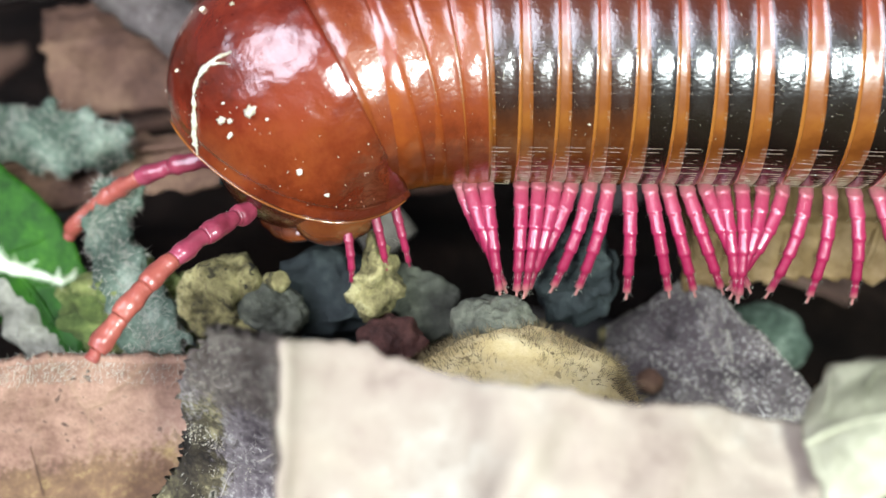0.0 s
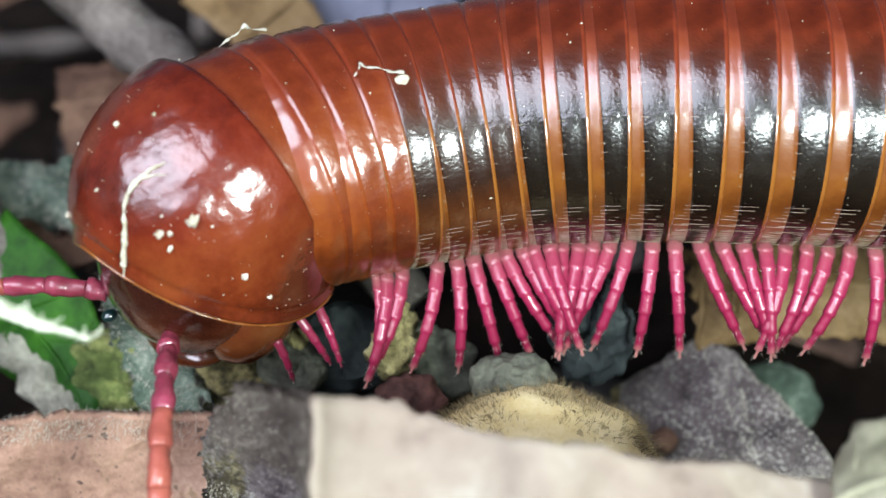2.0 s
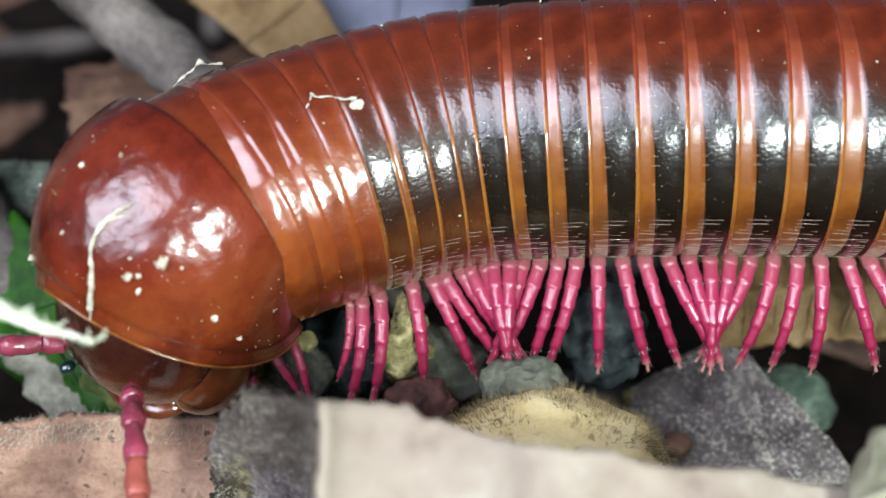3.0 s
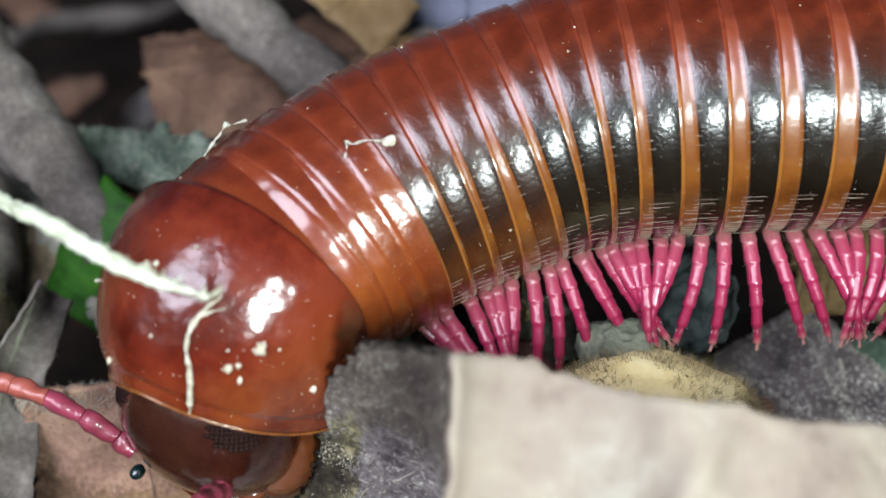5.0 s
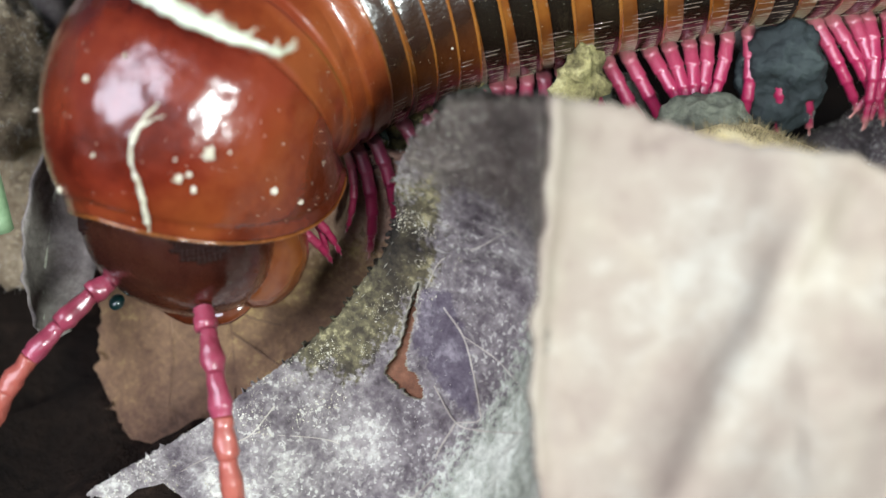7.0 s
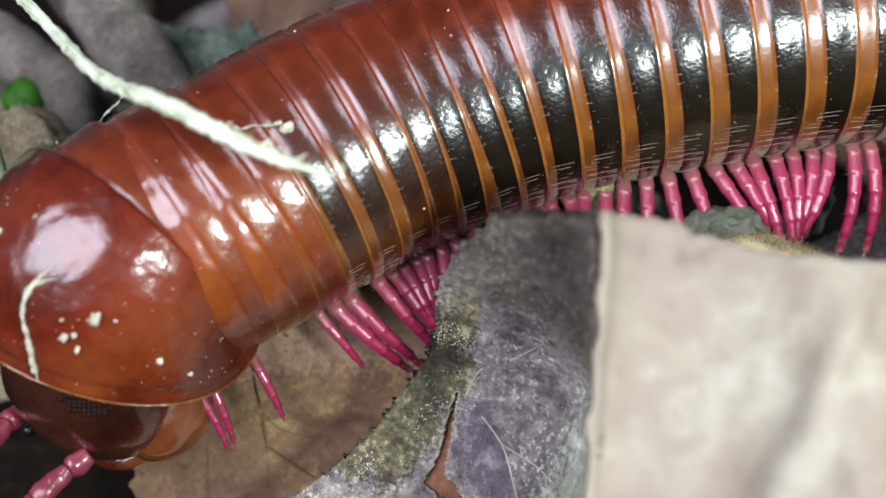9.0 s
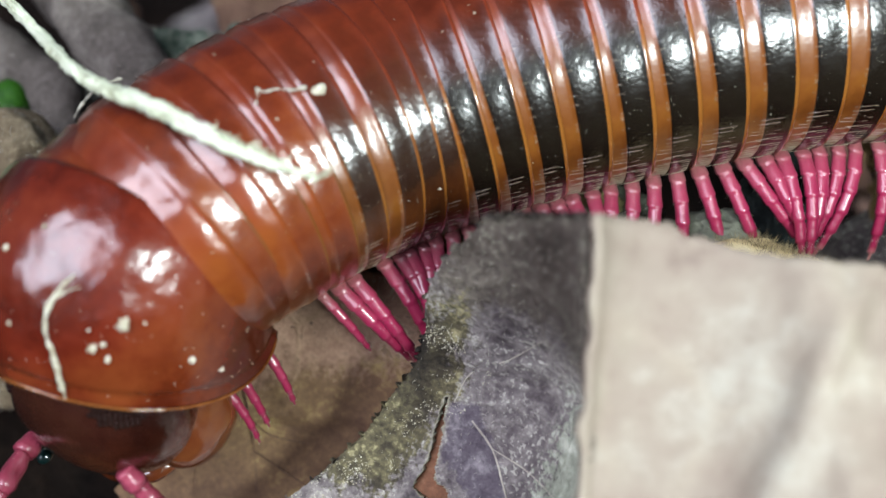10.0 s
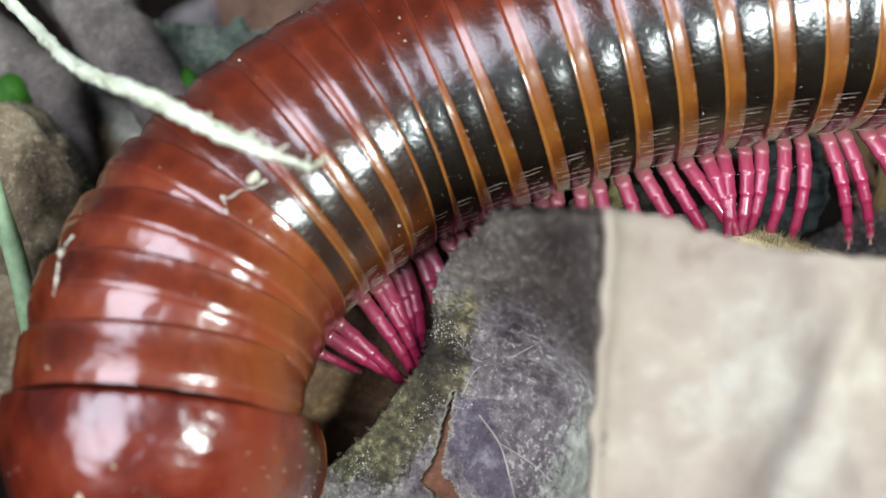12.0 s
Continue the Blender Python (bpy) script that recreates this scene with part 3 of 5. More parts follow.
    stone = angular_stone("stone", [(12.0, 8.0, -1.6), (13.8, 7.0, -1.8), (8.3, 7.2, -4.6), (9.0, 4.4, -8.4), (15.9, 5.8, -3.2), (19.7, 3.0, -6.2), (15.2, 2.2, -6.3), (8.9, 7.3, -14.1), (20.5, 4.1, -13.7), (14.0, 1.5, -14.1), (13.3, 10.8, -13.8), (18.6, 9.8, -11.0)], M_ROCK, 3)
    tagged(part("stone", stone), "dark angular stone dusted with pale mineral grains", "stone")
    tagged(part("pebble", lump("pebble", (10.5, 4.4, -5.9), (0.75, 0.7, 0.65), M_BROWN, 0.15, 1.0, 2, 3)), "tiny brown crumb beside the stone", "pebble")
    tagged(part("grey_seed", lump("grey_seed", (2.5, -1.2, -0.1), (2.1, 1.5, 1.5), M_CRUST_DULL, 0.4, 0.8, 4, 5)), "small dull grey-green seed", "seed")
    tagged(part("lichen_crumb", lump("lichen_crumb", (-3.3, 0.4, 0.6), (0.95, 0.8, 2.4), M_CRUST, 0.9, 1.1, 6, 4)), "yellow crusty lichen crumb", "lichen")
    tagged(part("stone", lump("stone", (-5.9, 3.0, -1.7), (3.2, 2.6, 2.6), M_BLUE, 0.6, 0.45, 7, 5, 0, 4)), "blue-black damp stone on the soil", "stone")
    tagged(part("lichen_crumb", lump("lichen_crumb", (-10.8, 1.2, -1.2), (2.0, 1.6, 2.4), M_CRUST, 0.8, 0.7, 8, 5)), "dull yellow lichen crumb on the soil", "lichen")
    tagged(part("soil_crumb", lump("soil_crumb", (-2.4, -0.8, -1.7), (1.6, 1.3, 1.4), M_DKRED, 0.5, 0.7, 9, 5)), "dark red-brown soil crumb", "crumb")
    leaf_thing("lichen_leaf", "grey-green furry leaf scrap standing upright", "leaf scrap", [(-17.9, 4.8, 3.2), (-18.0, 2.8, 0.9), (-16.6, 0.8, -1.5), (-14.7, -1.2, -3.7)], [(-15.3, 5.0, 3.1), (-15.6, 3.0, 1.2), (-13.6, 1.0, -0.5), (-11.6, -1.0, -2.3)], M_LICHEN, 20, 30, 0.3, 0.4, 0.6, 0.4, 0.6, 2.0)
    green = leaf_thing("green_leaf", "fresh green leaf among the litter", "leaf", [(-24.5, 7.2, 3.0), (-20.0, 4.9, 0.5), (-18.1, 2.8, -2.3), (-17.6, 1.0, -5.1)], [(-27.4, 4.9, -3.4), (-23.2, 3.2, -4.8), (-20.6, 1.7, -5.4), (-18.1, 0.6, -6.0)], M_GREEN, 24, 24, 0.6, 0.25, 0.3, 0.2, 0.2, 4.0, 3)
    vein(green, 24, 24, [(0.5, 0.02), (0.5, 0.3), (0.52, 0.6), (0.5, 0.97)], 0.14, M_GREEN, "midrib")
    for v in (0.2, 0.4, 0.6):
        vein(green, 24, 24, [(0.5, v), (0.25, v + 0.1), (0.05, v + 0.14)], 0.07, M_GREEN)
        vein(green, 24, 24, [(0.5, v), (0.75, v + 0.1), (0.95, v + 0.14)], 0.07, M_GREEN)
    tagged(part("stick", tube("stick", [(-16.6, -0.6, -7.3), (-18.6, 0.9, -5.9), (-20.6, 2.3, -4.8), (-23.0, 4.3, -3.6), (-27.1, 8.8, -2.4), (-35.3, 14.1, -1.2)], [0.9, 1.1, 1.05, 1.2, 1.35, 1.4], M_STICK_PALE, 16, 70, 0.5, 0.9, 3)), "fuzzy grey stick leaning on a dead leaf", "stick")
    tagged(part("stick", tube("stick", [(-33.5, 26.7, 17.9), (-24.4, 19.7, 11.8), (-17.6, 16.0, 8.1), (-10.2, 12.1, 3.9), (-3.1, 8.7, -1.5)], [1.9, 1.8, 1.7, 1.6, 1.4], M_STICK, 14, 40, 0.4, 0.5, 5)), "thick grey stick lying behind", "stick")
    leaf_thing("grey_leaf", "pale grey crumbling leaf scrap", "leaf scrap", [(-28.8, 11.5, 3.8), (-25.0, 11.8, 3.7), (-21.7, 11.1, 4.1), (-18.2, 11.0, 3.4)], [(-28.6, 9.5, 0.4), (-24.8, 9.9, 1.1), (-21.5, 9.4, 0.9), (-17.9, 10.1, 1.6)], M_LICHEN, 20, 30, 0.5, 0.6, 0.5, 0.5, 0.8, 7.0)
    smooth = leaf_thing("blue_leaf", "smooth blue-grey dead leaf on the litter", "dead leaf", [(-12.4, 24.9, 6.1), (-12.4, 29.4, 11.5), (-12.4, 33.0, 15.0)], [(-2.4, 26.1, 8.1), (-2.5, 30.2, 12.0), (-2.7, 33.8, 15.4)], M_BLUELEAF, 20, 20, 0.6, 0.3, 0.2, 0.3, 0.4, 9.0)
    vein(smooth, 20, 20, [(0.5, 0.02), (0.5, 0.35), (0.5, 0.7), (0.5, 0.97)], 0.2, M_BLUELEAF, "midrib")
    plain = leaf_thing("ochre_leaf", "ochre dead leaf on the litter", "dead leaf", [(-19.3, 23.0, 10.4), (-14.2, 26.2, 13.2)], [(-11.8, 19.7, 6.1), (-9.8, 22.8, 8.9)], M_OCHRE, 20, 20, 0.6, 0.3, 0.2, 0.3, 0.4, 10.0)
    vein(plain, 20, 20, [(0.5, 0.02), (0.5, 0.35), (0.5, 0.7), (0.5, 0.97)], 0.2, M_OCHRE, "midrib")
    ribbed = leaf_thing("ochre_leaf", "ochre ribbed dead leaf behind the legs", "dead leaf", [(10.9, 10.2, 2.5), (17.3, 11.0, 3.4), (25.0, 11.5, 3.8)], [(12.1, 7.3, -2.0), (17.7, 8.1, -1.3), (25.4, 8.7, -0.9)], M_OCHRE, 24, 50, 0.8, 0.5, 0.4, 0.4, 0.6, 12.0, 7, 0.35)
    for v in (0.08, 0.22, 0.36, 0.5, 0.66, 0.82):
        vein(ribbed, 24, 50, [(0.03, v), (0.4, v - 0.03), (0.7, v - 0.06), (0.97, v - 0.08)], 0.22, M_OCHRE, "rib")
    tip = leaf_thing("pale_leaf", "pale green-grey leaf tip", "leaf scrap", [(13.8, -11.7, 4.6), (14.8, -11.0, 5.9), (17.8, -11.2, 6.6)], [(13.6, -16.1, 3.7), (15.8, -17.3, 5.0), (19.8, -17.5, 5.5)], M_TIP, 20, 20, 0.6, 0.2, 0.3, 0.3, 0.3, 14.0)
    vein(tip, 20, 20, [(0.5, 0.02), (0.5, 0.35), (0.5, 0.7), (0.5, 0.97)], 0.12, M_TIP, "midrib")
    for side, v in ((0.05, 0.3), (0.95, 0.3), (0.05, 0.6), (0.95, 0.6)):
        vein(tip, 20, 20, [(0.5, v - 0.15), (0.5 + (side - 0.5) * 0.5, v), (side, v + 0.12)], 0.06, M_TIP)
    tagged(part("pebble", lump("pebble", (17.8, 12.3, -7.8), (2.6, 1.6, 2.4), M_LICHEN, 0.4, 0.5, 13, 5)), "smooth green-grey pebble beside the stone", "pebble")
    peel = leaf_thing("peeled_leaf", "thin curled dead leaf strip with papery edge", "dead leaf", [(-25.3, -0.0, 0.4), (-27.2, -3.3, -3.4), (-27.3, -6.4, -6.6), (-26.2, -8.9, -9.2)], [(-24.4, 1.4, -1.5), (-24.9, -1.7, -5.0), (-24.7, -4.7, -8.8), (-24.8, -8.6, -9.8)], M_STICK, 14, 40, 1.2, 0.25, 0.5, 0.15, 0.3, 15.0)
    vein(peel, 14, 40, [(0.45, 0.03), (0.5, 0.35), (0.5, 0.7), (0.45, 0.97)], 0.16, M_STICK_PALE, "midrib")
    leaf_thing("brown_leaf", "mottled brown dead leaf", "dead leaf", [(-36.6, 9.0, -0.5), (-34.6, 3.3, -5.7), (-34.9, -3.1, -11.7)], [(-25.6, 8.5, -1.2), (-26.6, 2.5, -6.6), (-27.9, -2.9, -11.6)], M_CLUMP, 40, 40, 0.8, 0.8, 0.3, 0.4, 0.5, 16.0)
    tagged(part("moss_clump", lump("moss_clump", (-31.9, 2.5, -2.9), (3.4, 2.6, 4.6), M_CLUMP, 0.7, 0.6, 17, 4)), "brown mossy clump beside dead leaves", "moss")
    tagged(part("grass_blade", tube("grass_blade", [(-31.7, -2.6, 5.4), (-30.2, -4.1, 0.4), (-29.2, -5.0, -2.5), (-28.6, -5.4, -6.7)], [0.25, 0.4, 0.5, 0.5], M_BLADE, 8, 20)), "pale green grass blade beside the moss", "grass")
    tagged(part("stick", tube("stick", [(-35.8, 14.0, 9.9), (-31.7, 11.4, 5.8), (-29.0, 9.4, 3.8), (-26.8, 7.5, 2.4), (-24.0, 6.1, -1.0)], [2.0, 2.0, 1.9, 1.8, 1.5], M_STICK, 14, 40, 0.4, 0.5, 8)), "weathered grey-brown stick on the litter", "stick")
    tagged(part("stick", tube("stick", [(-41.8, 13.8, 4.3), (-35.7, 10.4, 1.9), (-32.2, 8.8, 0.8), (-30.7, 6.5, -1.4), (-29.3, 3.7, -6.2)], [1.6, 1.6, 1.5, 1.5, 1.2], M_STICK, 14, 40, 0.4, 0.5, 9)), "grey broken stick among the litter", "stick")
    tagged(part("pebble", lump("pebble", (-8.2, 0.5, -1.0), (1.6, 1.2, 1.3), M_CRUST_DULL, 0.5, 0.6, 23, 5)), "dull green pebble under the animal", "pebble")
    tagged(part("lichen_crumb", lump("lichen_crumb", (-9.4, 0.7, 0.3), (0.8, 0.7, 0.8), M_CRUST, 0.3, 0.9, 24, 4)), "small yellow lichen crumb", "lichen")
    tagged(part("lichen_crumb", lump("lichen_crumb", (-8.1, 0.7, 0.4), (0.6, 0.5, 0.6), M_CRUST, 0.25, 0.9, 25, 4)), "small yellow lichen crumb", "lichen")
    tagged(part("lichen_crumb", lump("lichen_crumb", (8.4, 8.9, -6.0), (0.35, 0.3, 0.5), M_CRUST, 0.15, 1.2, 27, 3)), "tiny yellow crumb against the stone", "lichen")
    behind = leaf_thing("brown_leaf", "crumpled brown dead leaf behind the animal", "dead leaf", [(-27.0, 13.1, -0.1), (-21.2, 13.8, 0.7), (-15.6, 13.7, 2.0), (-10.3, 14.4, 2.9)], [(-25.1, 8.4, -0.8), (-19.6, 8.8, -0.3), (-14.5, 9.2, 0.9), (-9.3, 9.5, 2.2)], M_BROWN, 30, 40, 0.6, 0.5, 0.3, 0.3, 0.5, 41.0, 3, 0.25)
    vein(behind, 30, 40, [(0.5, 0.02), (0.48, 0.35), (0.52, 0.7), (0.5, 0.98)], 0.2, M_BROWN, "midrib")
    behind = leaf_thing("brown_leaf", "wrinkled dull brown dead leaf behind the animal", "dead leaf", [(-27.7, 23.8, 5.2), (-21.1, 25.1, 6.7), (-11.7, 26.0, 7.8)], [(-24.4, 16.5, 1.5), (-18.1, 17.0, 2.1), (-10.3, 18.0, 3.3)], M_BROWN, 30, 40, 0.8, 0.9, 0.25, 0.3, 0.5, 42.0, 5, 0.3)
    vein(behind, 30, 40, [(0.5, 0.02), (0.48, 0.35), (0.52, 0.7), (0.5, 0.98)], 0.2, M_BROWN, "midrib")
    tagged(part("moss_clump", lump("moss_clump", (-15.2, 2.5, -3.3), (4.2, 2.2, 2.8), M_MOSS_GREEN, 1.1, 0.8, 51, 5)), "green mossy clump on the soil", "moss")
    tagged(part("pebble", lump("pebble", (6.1, 3.2, 0.8), (2.1, 1.4, 2.6), M_BLUE, 0.8, 0.5, 52, 5)), "dull grey-green pebble under the animal", "pebble")
    tagged(part("pebble", lump("pebble", (-2.0, 2.9, -1.4), (2.6, 1.4, 2.0), M_CRUST_DULL, 0.6, 0.5, 53, 5)), "dull olive pebble under the animal", "pebble")
    tagged(part("green_shoot", lump("green_shoot", (-34.1, 8.2, -0.0), (1.2, 1.0, 1.4), M_GREEN, 0.2, 0.8, 18, 3)), "small bright green shoot", "plant")


def build_background():
    """Dead leaves and sticks strewn over the soil behind the animal."""
    rnd = random.Random(21)
    mats = (M_BROWN, M_STICK, M_OCHRE, M_BARK, M_BROWN, M_LEAF_GREY)
    looks = ("dull brown dead leaf lying on the soil", "weathered grey dead leaf lying on the soil", "ochre dead leaf lying on the soil", "salmon-brown dead leaf lying on the soil", "dark brown dead leaf lying on the soil", "mottled grey dead leaf lying on the soil")
    for k in range(46):
        x, y = rnd.uniform(-75, 45), rnd.uniform(16, 95)
        z = -14 + 0.09 * (y - 16) + rnd.uniform(-1.5, 4)
        ln, wd, an = rnd.uniform(9, 20), rnd.uniform(4, 9), rnd.uniform(0, math.pi)
        d = Vector((math.cos(an), math.sin(an), rnd.uniform(-0.25, 0.35)))
        w = Vector((-math.sin(an), math.cos(an), rnd.uniform(-0.3, 0.3)))
        c = Vector((x, y, z))
        a = [c + d * ln * f - w * wd * g for f, g in ((-0.5, 0.04), (-0.25, 0.42), (0.05, 0.5), (0.3, 0.36), (0.5, 0.03))]
        b = [c + d * ln * f + w * wd * g for f, g in ((-0.5, 0.04), (-0.25, 0.42), (0.05, 0.5), (0.3, 0.36), (0.5, 0.03))]
        leaf_thing("dead_leaf", looks[k % 6], "dead leaf", a, b, mats[k % 6], 14, 22, rnd.uniform(-1.5, 1.5), 0.8, 0.2, 0.25, 0.3, 30.0 + k, 4, 0.2)["group"] = "dead leaves on the forest floor"
    for k in range(12):
        x, y = rnd.uniform(-70, 40), rnd.uniform(18, 90)
        an, ln = rnd.uniform(0, math.pi), rnd.uniform(12, 30)
        d = Vector((math.cos(an), math.sin(an), rnd.uniform(-0.2, 0.3))) * ln / 2
        c = Vector((x, y, -11 + 0.08 * (y - 16) + rnd.uniform(-1, 3)))
        side = Vector((-d.y, d.x, 0)) * 0.15
        st = part("stick", tube("stick", [c - d, c - d * 0.3 + side, c + d * 0.4 - side, c + d], [1.0, 1.2, 1.1, 0.8], M_STICK, 10, 20, 0.3, 0.5, k))
        tagged(st, "weathered grey stick among dead leaves", "stick", "sticks on the forest floor")


def fuzz(thing, count, length, seed, keep=None, mat=None, radius=0.015):
    """Fine down on a piece of litter."""
    src = thing if thing.data else next(c for c in thing.children if c.name in ("grey_side", "shell"))
    hair = part("down", bristles("down", surface_spots(src.data, count, seed, keep), mat or M_FUZZ, length, radius, seed), thing, "fine pale down")
    tagged(hair, kind="stuff")


build_litter()
build_background()


for ob in list(scene.objects):
    if ob.name in ("stick", "stick.001"):
        fuzz(ob, 9000, 0.7, 3, radius=0.022)
    elif ob.name == "curved_leaf":
        fuzz(ob, 2600, 0.35, 4, lambda p: p.vertices[0] % 80 < 6)
    elif ob.name in ("lichen_leaf", "grey_leaf"):
        fuzz(ob, 2500, 0.45, 5)
    elif ob.name == "folded_leaf":
        fuzz(ob, 2500, 0.22, 6, radius=0.012)
        edge = next(c for c in ob.children if c.name == "grey_side").data
        for k, (count, size) in enumerate(((900, 0.02), (420, 0.035), (120, 0.055))):
            spots = surface_spots(edge, count, 8 + k, lambda p: p.vertices[0] < FU * FV and p.vertices[0] % FU > FU * (0.83 + 0.14 * noise.noise(p.center * 300)) and p.vertices[0] > FU * FV * 0.3 and noise.noise(p.center * 900) > 0.05)
            tagged(part("grain", bristles("grain", spots, M_DUST, size * 1.6, size, 8 + k), ob, "pale yellow grains along the leaf edge"), kind="stuff")
    elif ob.name == "stone":
        grains = part("grain", bristles("grain", surface_spots(ob.data, 3400, 31), M_FUZZ, 0.12, 0.06, 31), ob, "pale mineral grains")
        tagged(grains, kind="stuff")
    elif ob.name in ("stick.002", "stick.003"):
        fuzz(ob, 2000, 0.45, 9)
    elif ob.name in ("moss_clump", "brown_leaf.001"):
        fuzz(ob, 1500, 0.4, 7)


# ---- millipede ----
R = 6.0
N_RINGS = 54
SPINES = {}


# how the head is held: degrees by which it turns from -x towards -y, tips up, and rolls
HEADING = {
    0: (26.1, -21.1, -5.4),
    0.5: (26, -21.7, -6.5),
    1.5: (41.4, -20, -2.6),
    2: (47.9, -18.5, -2.2),
    2.5: (51.1, -16.6, -0.4),
    4.5: (52.5, -17.5, -5),
    5: (64.2, -23, -0.3),
    5.5: (70.5, -21.6, 6.8),
    6: (76.3, -25, 11.1),
    6.5: (74.1, -27.1, 9.4),
    6.7: (73.5, -27.1, 9),
    8.5: (58.3, -24.4, 0.7),
    9: (54.6, -26, 2.4),
    9.5: (53.8, -27.5, 1.1),
    10.5: (76.6, -29.4, 11.5),
    11: (79.9, -35, 12.9),
    12: (91, -44, 13),
}


def spine(t, heading, tilt, *pts):
    """The animal's axis at a time, from the back of its collar to its tail side, resampled by length; heading and tilt: degrees by which the head turns from -x towards -y, and up."""
    p = [np.array(q, float) for q in pts]
    slope = radians(tilt + 6)
    h = radians(heading)
    lead = p[0] + 4.5 * np.array([-math.cos(h) * math.cos(slope), -math.sin(h) * math.cos(slope), math.sin(slope)])
    fwd = (lead - p[0]) / np.linalg.norm(lead - p[0])
    back = (p[1] - p[0]) / np.linalg.norm(p[1] - p[0])
    if np.linalg.norm(p[1] - p[0]) > 4.0:
        p.insert(1, p[0] + 1.35 * back - 1.35 * fwd)
    d = p[-1] - p[-2]
    d = d / np.linalg.norm(d)
    side = np.array([0.0, 1.0, 0.0])
    for k in range(1, 7):
        p.append(p[-1] + d * 13 + side * 0.9 * k - np.array([0, 0, d[2] * 13]))
    c = spline([lead] + p, 1200)
    s = np.concatenate([[0], np.cumsum(np.linalg.norm(np.diff(c, axis=0), axis=1))])
    s -= s[np.argmin(np.linalg.norm(c - p[0], axis=1))]
    q = np.linspace(-8, 96, 209)
    first = (c[0] - c[12]) / np.linalg.norm(c[0] - c[12])
    out = np.stack([np.interp(q, s, c[:, i]) for i in range(3)], 1)
    for i, v in enumerate(q):
        if v < s[0]:
            out[i] = c[0] + first * (s[0] - v)
    SPINES[t] = out


spine(0, 26.1, -21.1, (-6.4, 3.1, 9.9), (0.1, 4.9, 10.8), (9.5, 5.6, 11.2), (18.5, 6.0, 11.6))
spine(1.5, 41.4, -20.0, (-9.9, 1.2, 8.7), (-0.7, 4.6, 10.1), (7.1, 5.3, 11.6), (17.3, 5.3, 12.2))
spine(2.5, 51.1, -16.6, (-12.5, -0.4, 7.6), (-2.4, 4.9, 9.5), (4.3, 5.3, 10.5), (16.5, 5.2, 11.5))
spine(4.5, 52.5, -17.5, (-13.8, -1.5, 3.6), (-5.4, 2.0, 8.0), (1.1, 3.7, 10.0), (10.0, 4.5, 11.1), (16.5, 4.9, 11.6))
spine(5, 64.2, -23.0, (-14.3, -4.0, 3.0), (-8.5, 0.6, 6.3), (-4.7, 2.1, 7.9), (0.8, 3.5, 9.7), (11.6, 4.4, 11.0))
spine(5.5, 70.5, -21.6, (-15.5, -4.1, 1.7), (-11.5, -0.1, 3.8), (-6.6, 2.9, 6.6), (-0.4, 4.5, 8.5), (10.4, 5.6, 9.9))
spine(6, 76.3, -25.0, (-16.5, -6.6, 2.2), (-14.4, -2.0, 3.6), (-10.3, 1.5, 5.1), (-3.4, 4.0, 7.4), (8.5, 5.6, 9.6))
spine(6.5, 74.1, -27.1, (-17.1, -6.1, 1.6), (-15.4, -1.4, 2.6), (-10.2, 3.0, 4.5), (-3.3, 5.1, 6.5), (7.8, 7.2, 8.8))
spine(6.7, 73.5, -27.1, (-18.0, -6.0, 1.6), (-16.3, -1.2, 2.6), (-10.8, 3.2, 4.5), (-3.6, 5.2, 6.4), (7.6, 7.5, 8.8))
spine(8.5, 58.3, -24.4, (-23.8, -6.1, -1.3), (-20.5, -3.6, -0.0), (-15.6, -0.3, 2.4), (-11.2, 1.8, 4.1), (-6.1, 3.3, 5.9), (7.3, 5.5, 8.6))
spine(9.5, 53.8, -27.5, (-23.6, -7.4, 0.0), (-20.3, -5.6, 1.5), (-15.6, -2.9, 3.7), (-11.3, -0.5, 5.2), (-4.1, 1.4, 7.5), (8.3, 3.5, 10.1))
spine(10.5, 76.6, -29.4, (-22.0, -8.9, -0.3), (-20.0, -6.5, 2.5), (-16.3, -3.1, 4.1), (-12.3, -0.5, 5.1), (-4.6, 1.4, 7.3), (6.0, 3.3, 9.5))
spine(11, 79.9, -35.0, (-21.1, -10.3, -1.5), (-20.5, -7.9, 0.5), (-18.8, -4.8, 1.8), (-15.1, -2.0, 3.9), (-10.9, -0.1, 5.2), (-4.3, 1.7, 7.5), (6.2, 3.6, 9.7))
spine(12, 91.0, -44.0, (-20.8, -12.9, -4.7), (-20.9, -9.8, -2.2), (-19.2, -5.6, 0.4), (-15.7, -2.7, 3.1), (-11.7, -0.6, 5.0), (-4.1, 1.1, 7.9), (6.4, 2.8, 10.3))


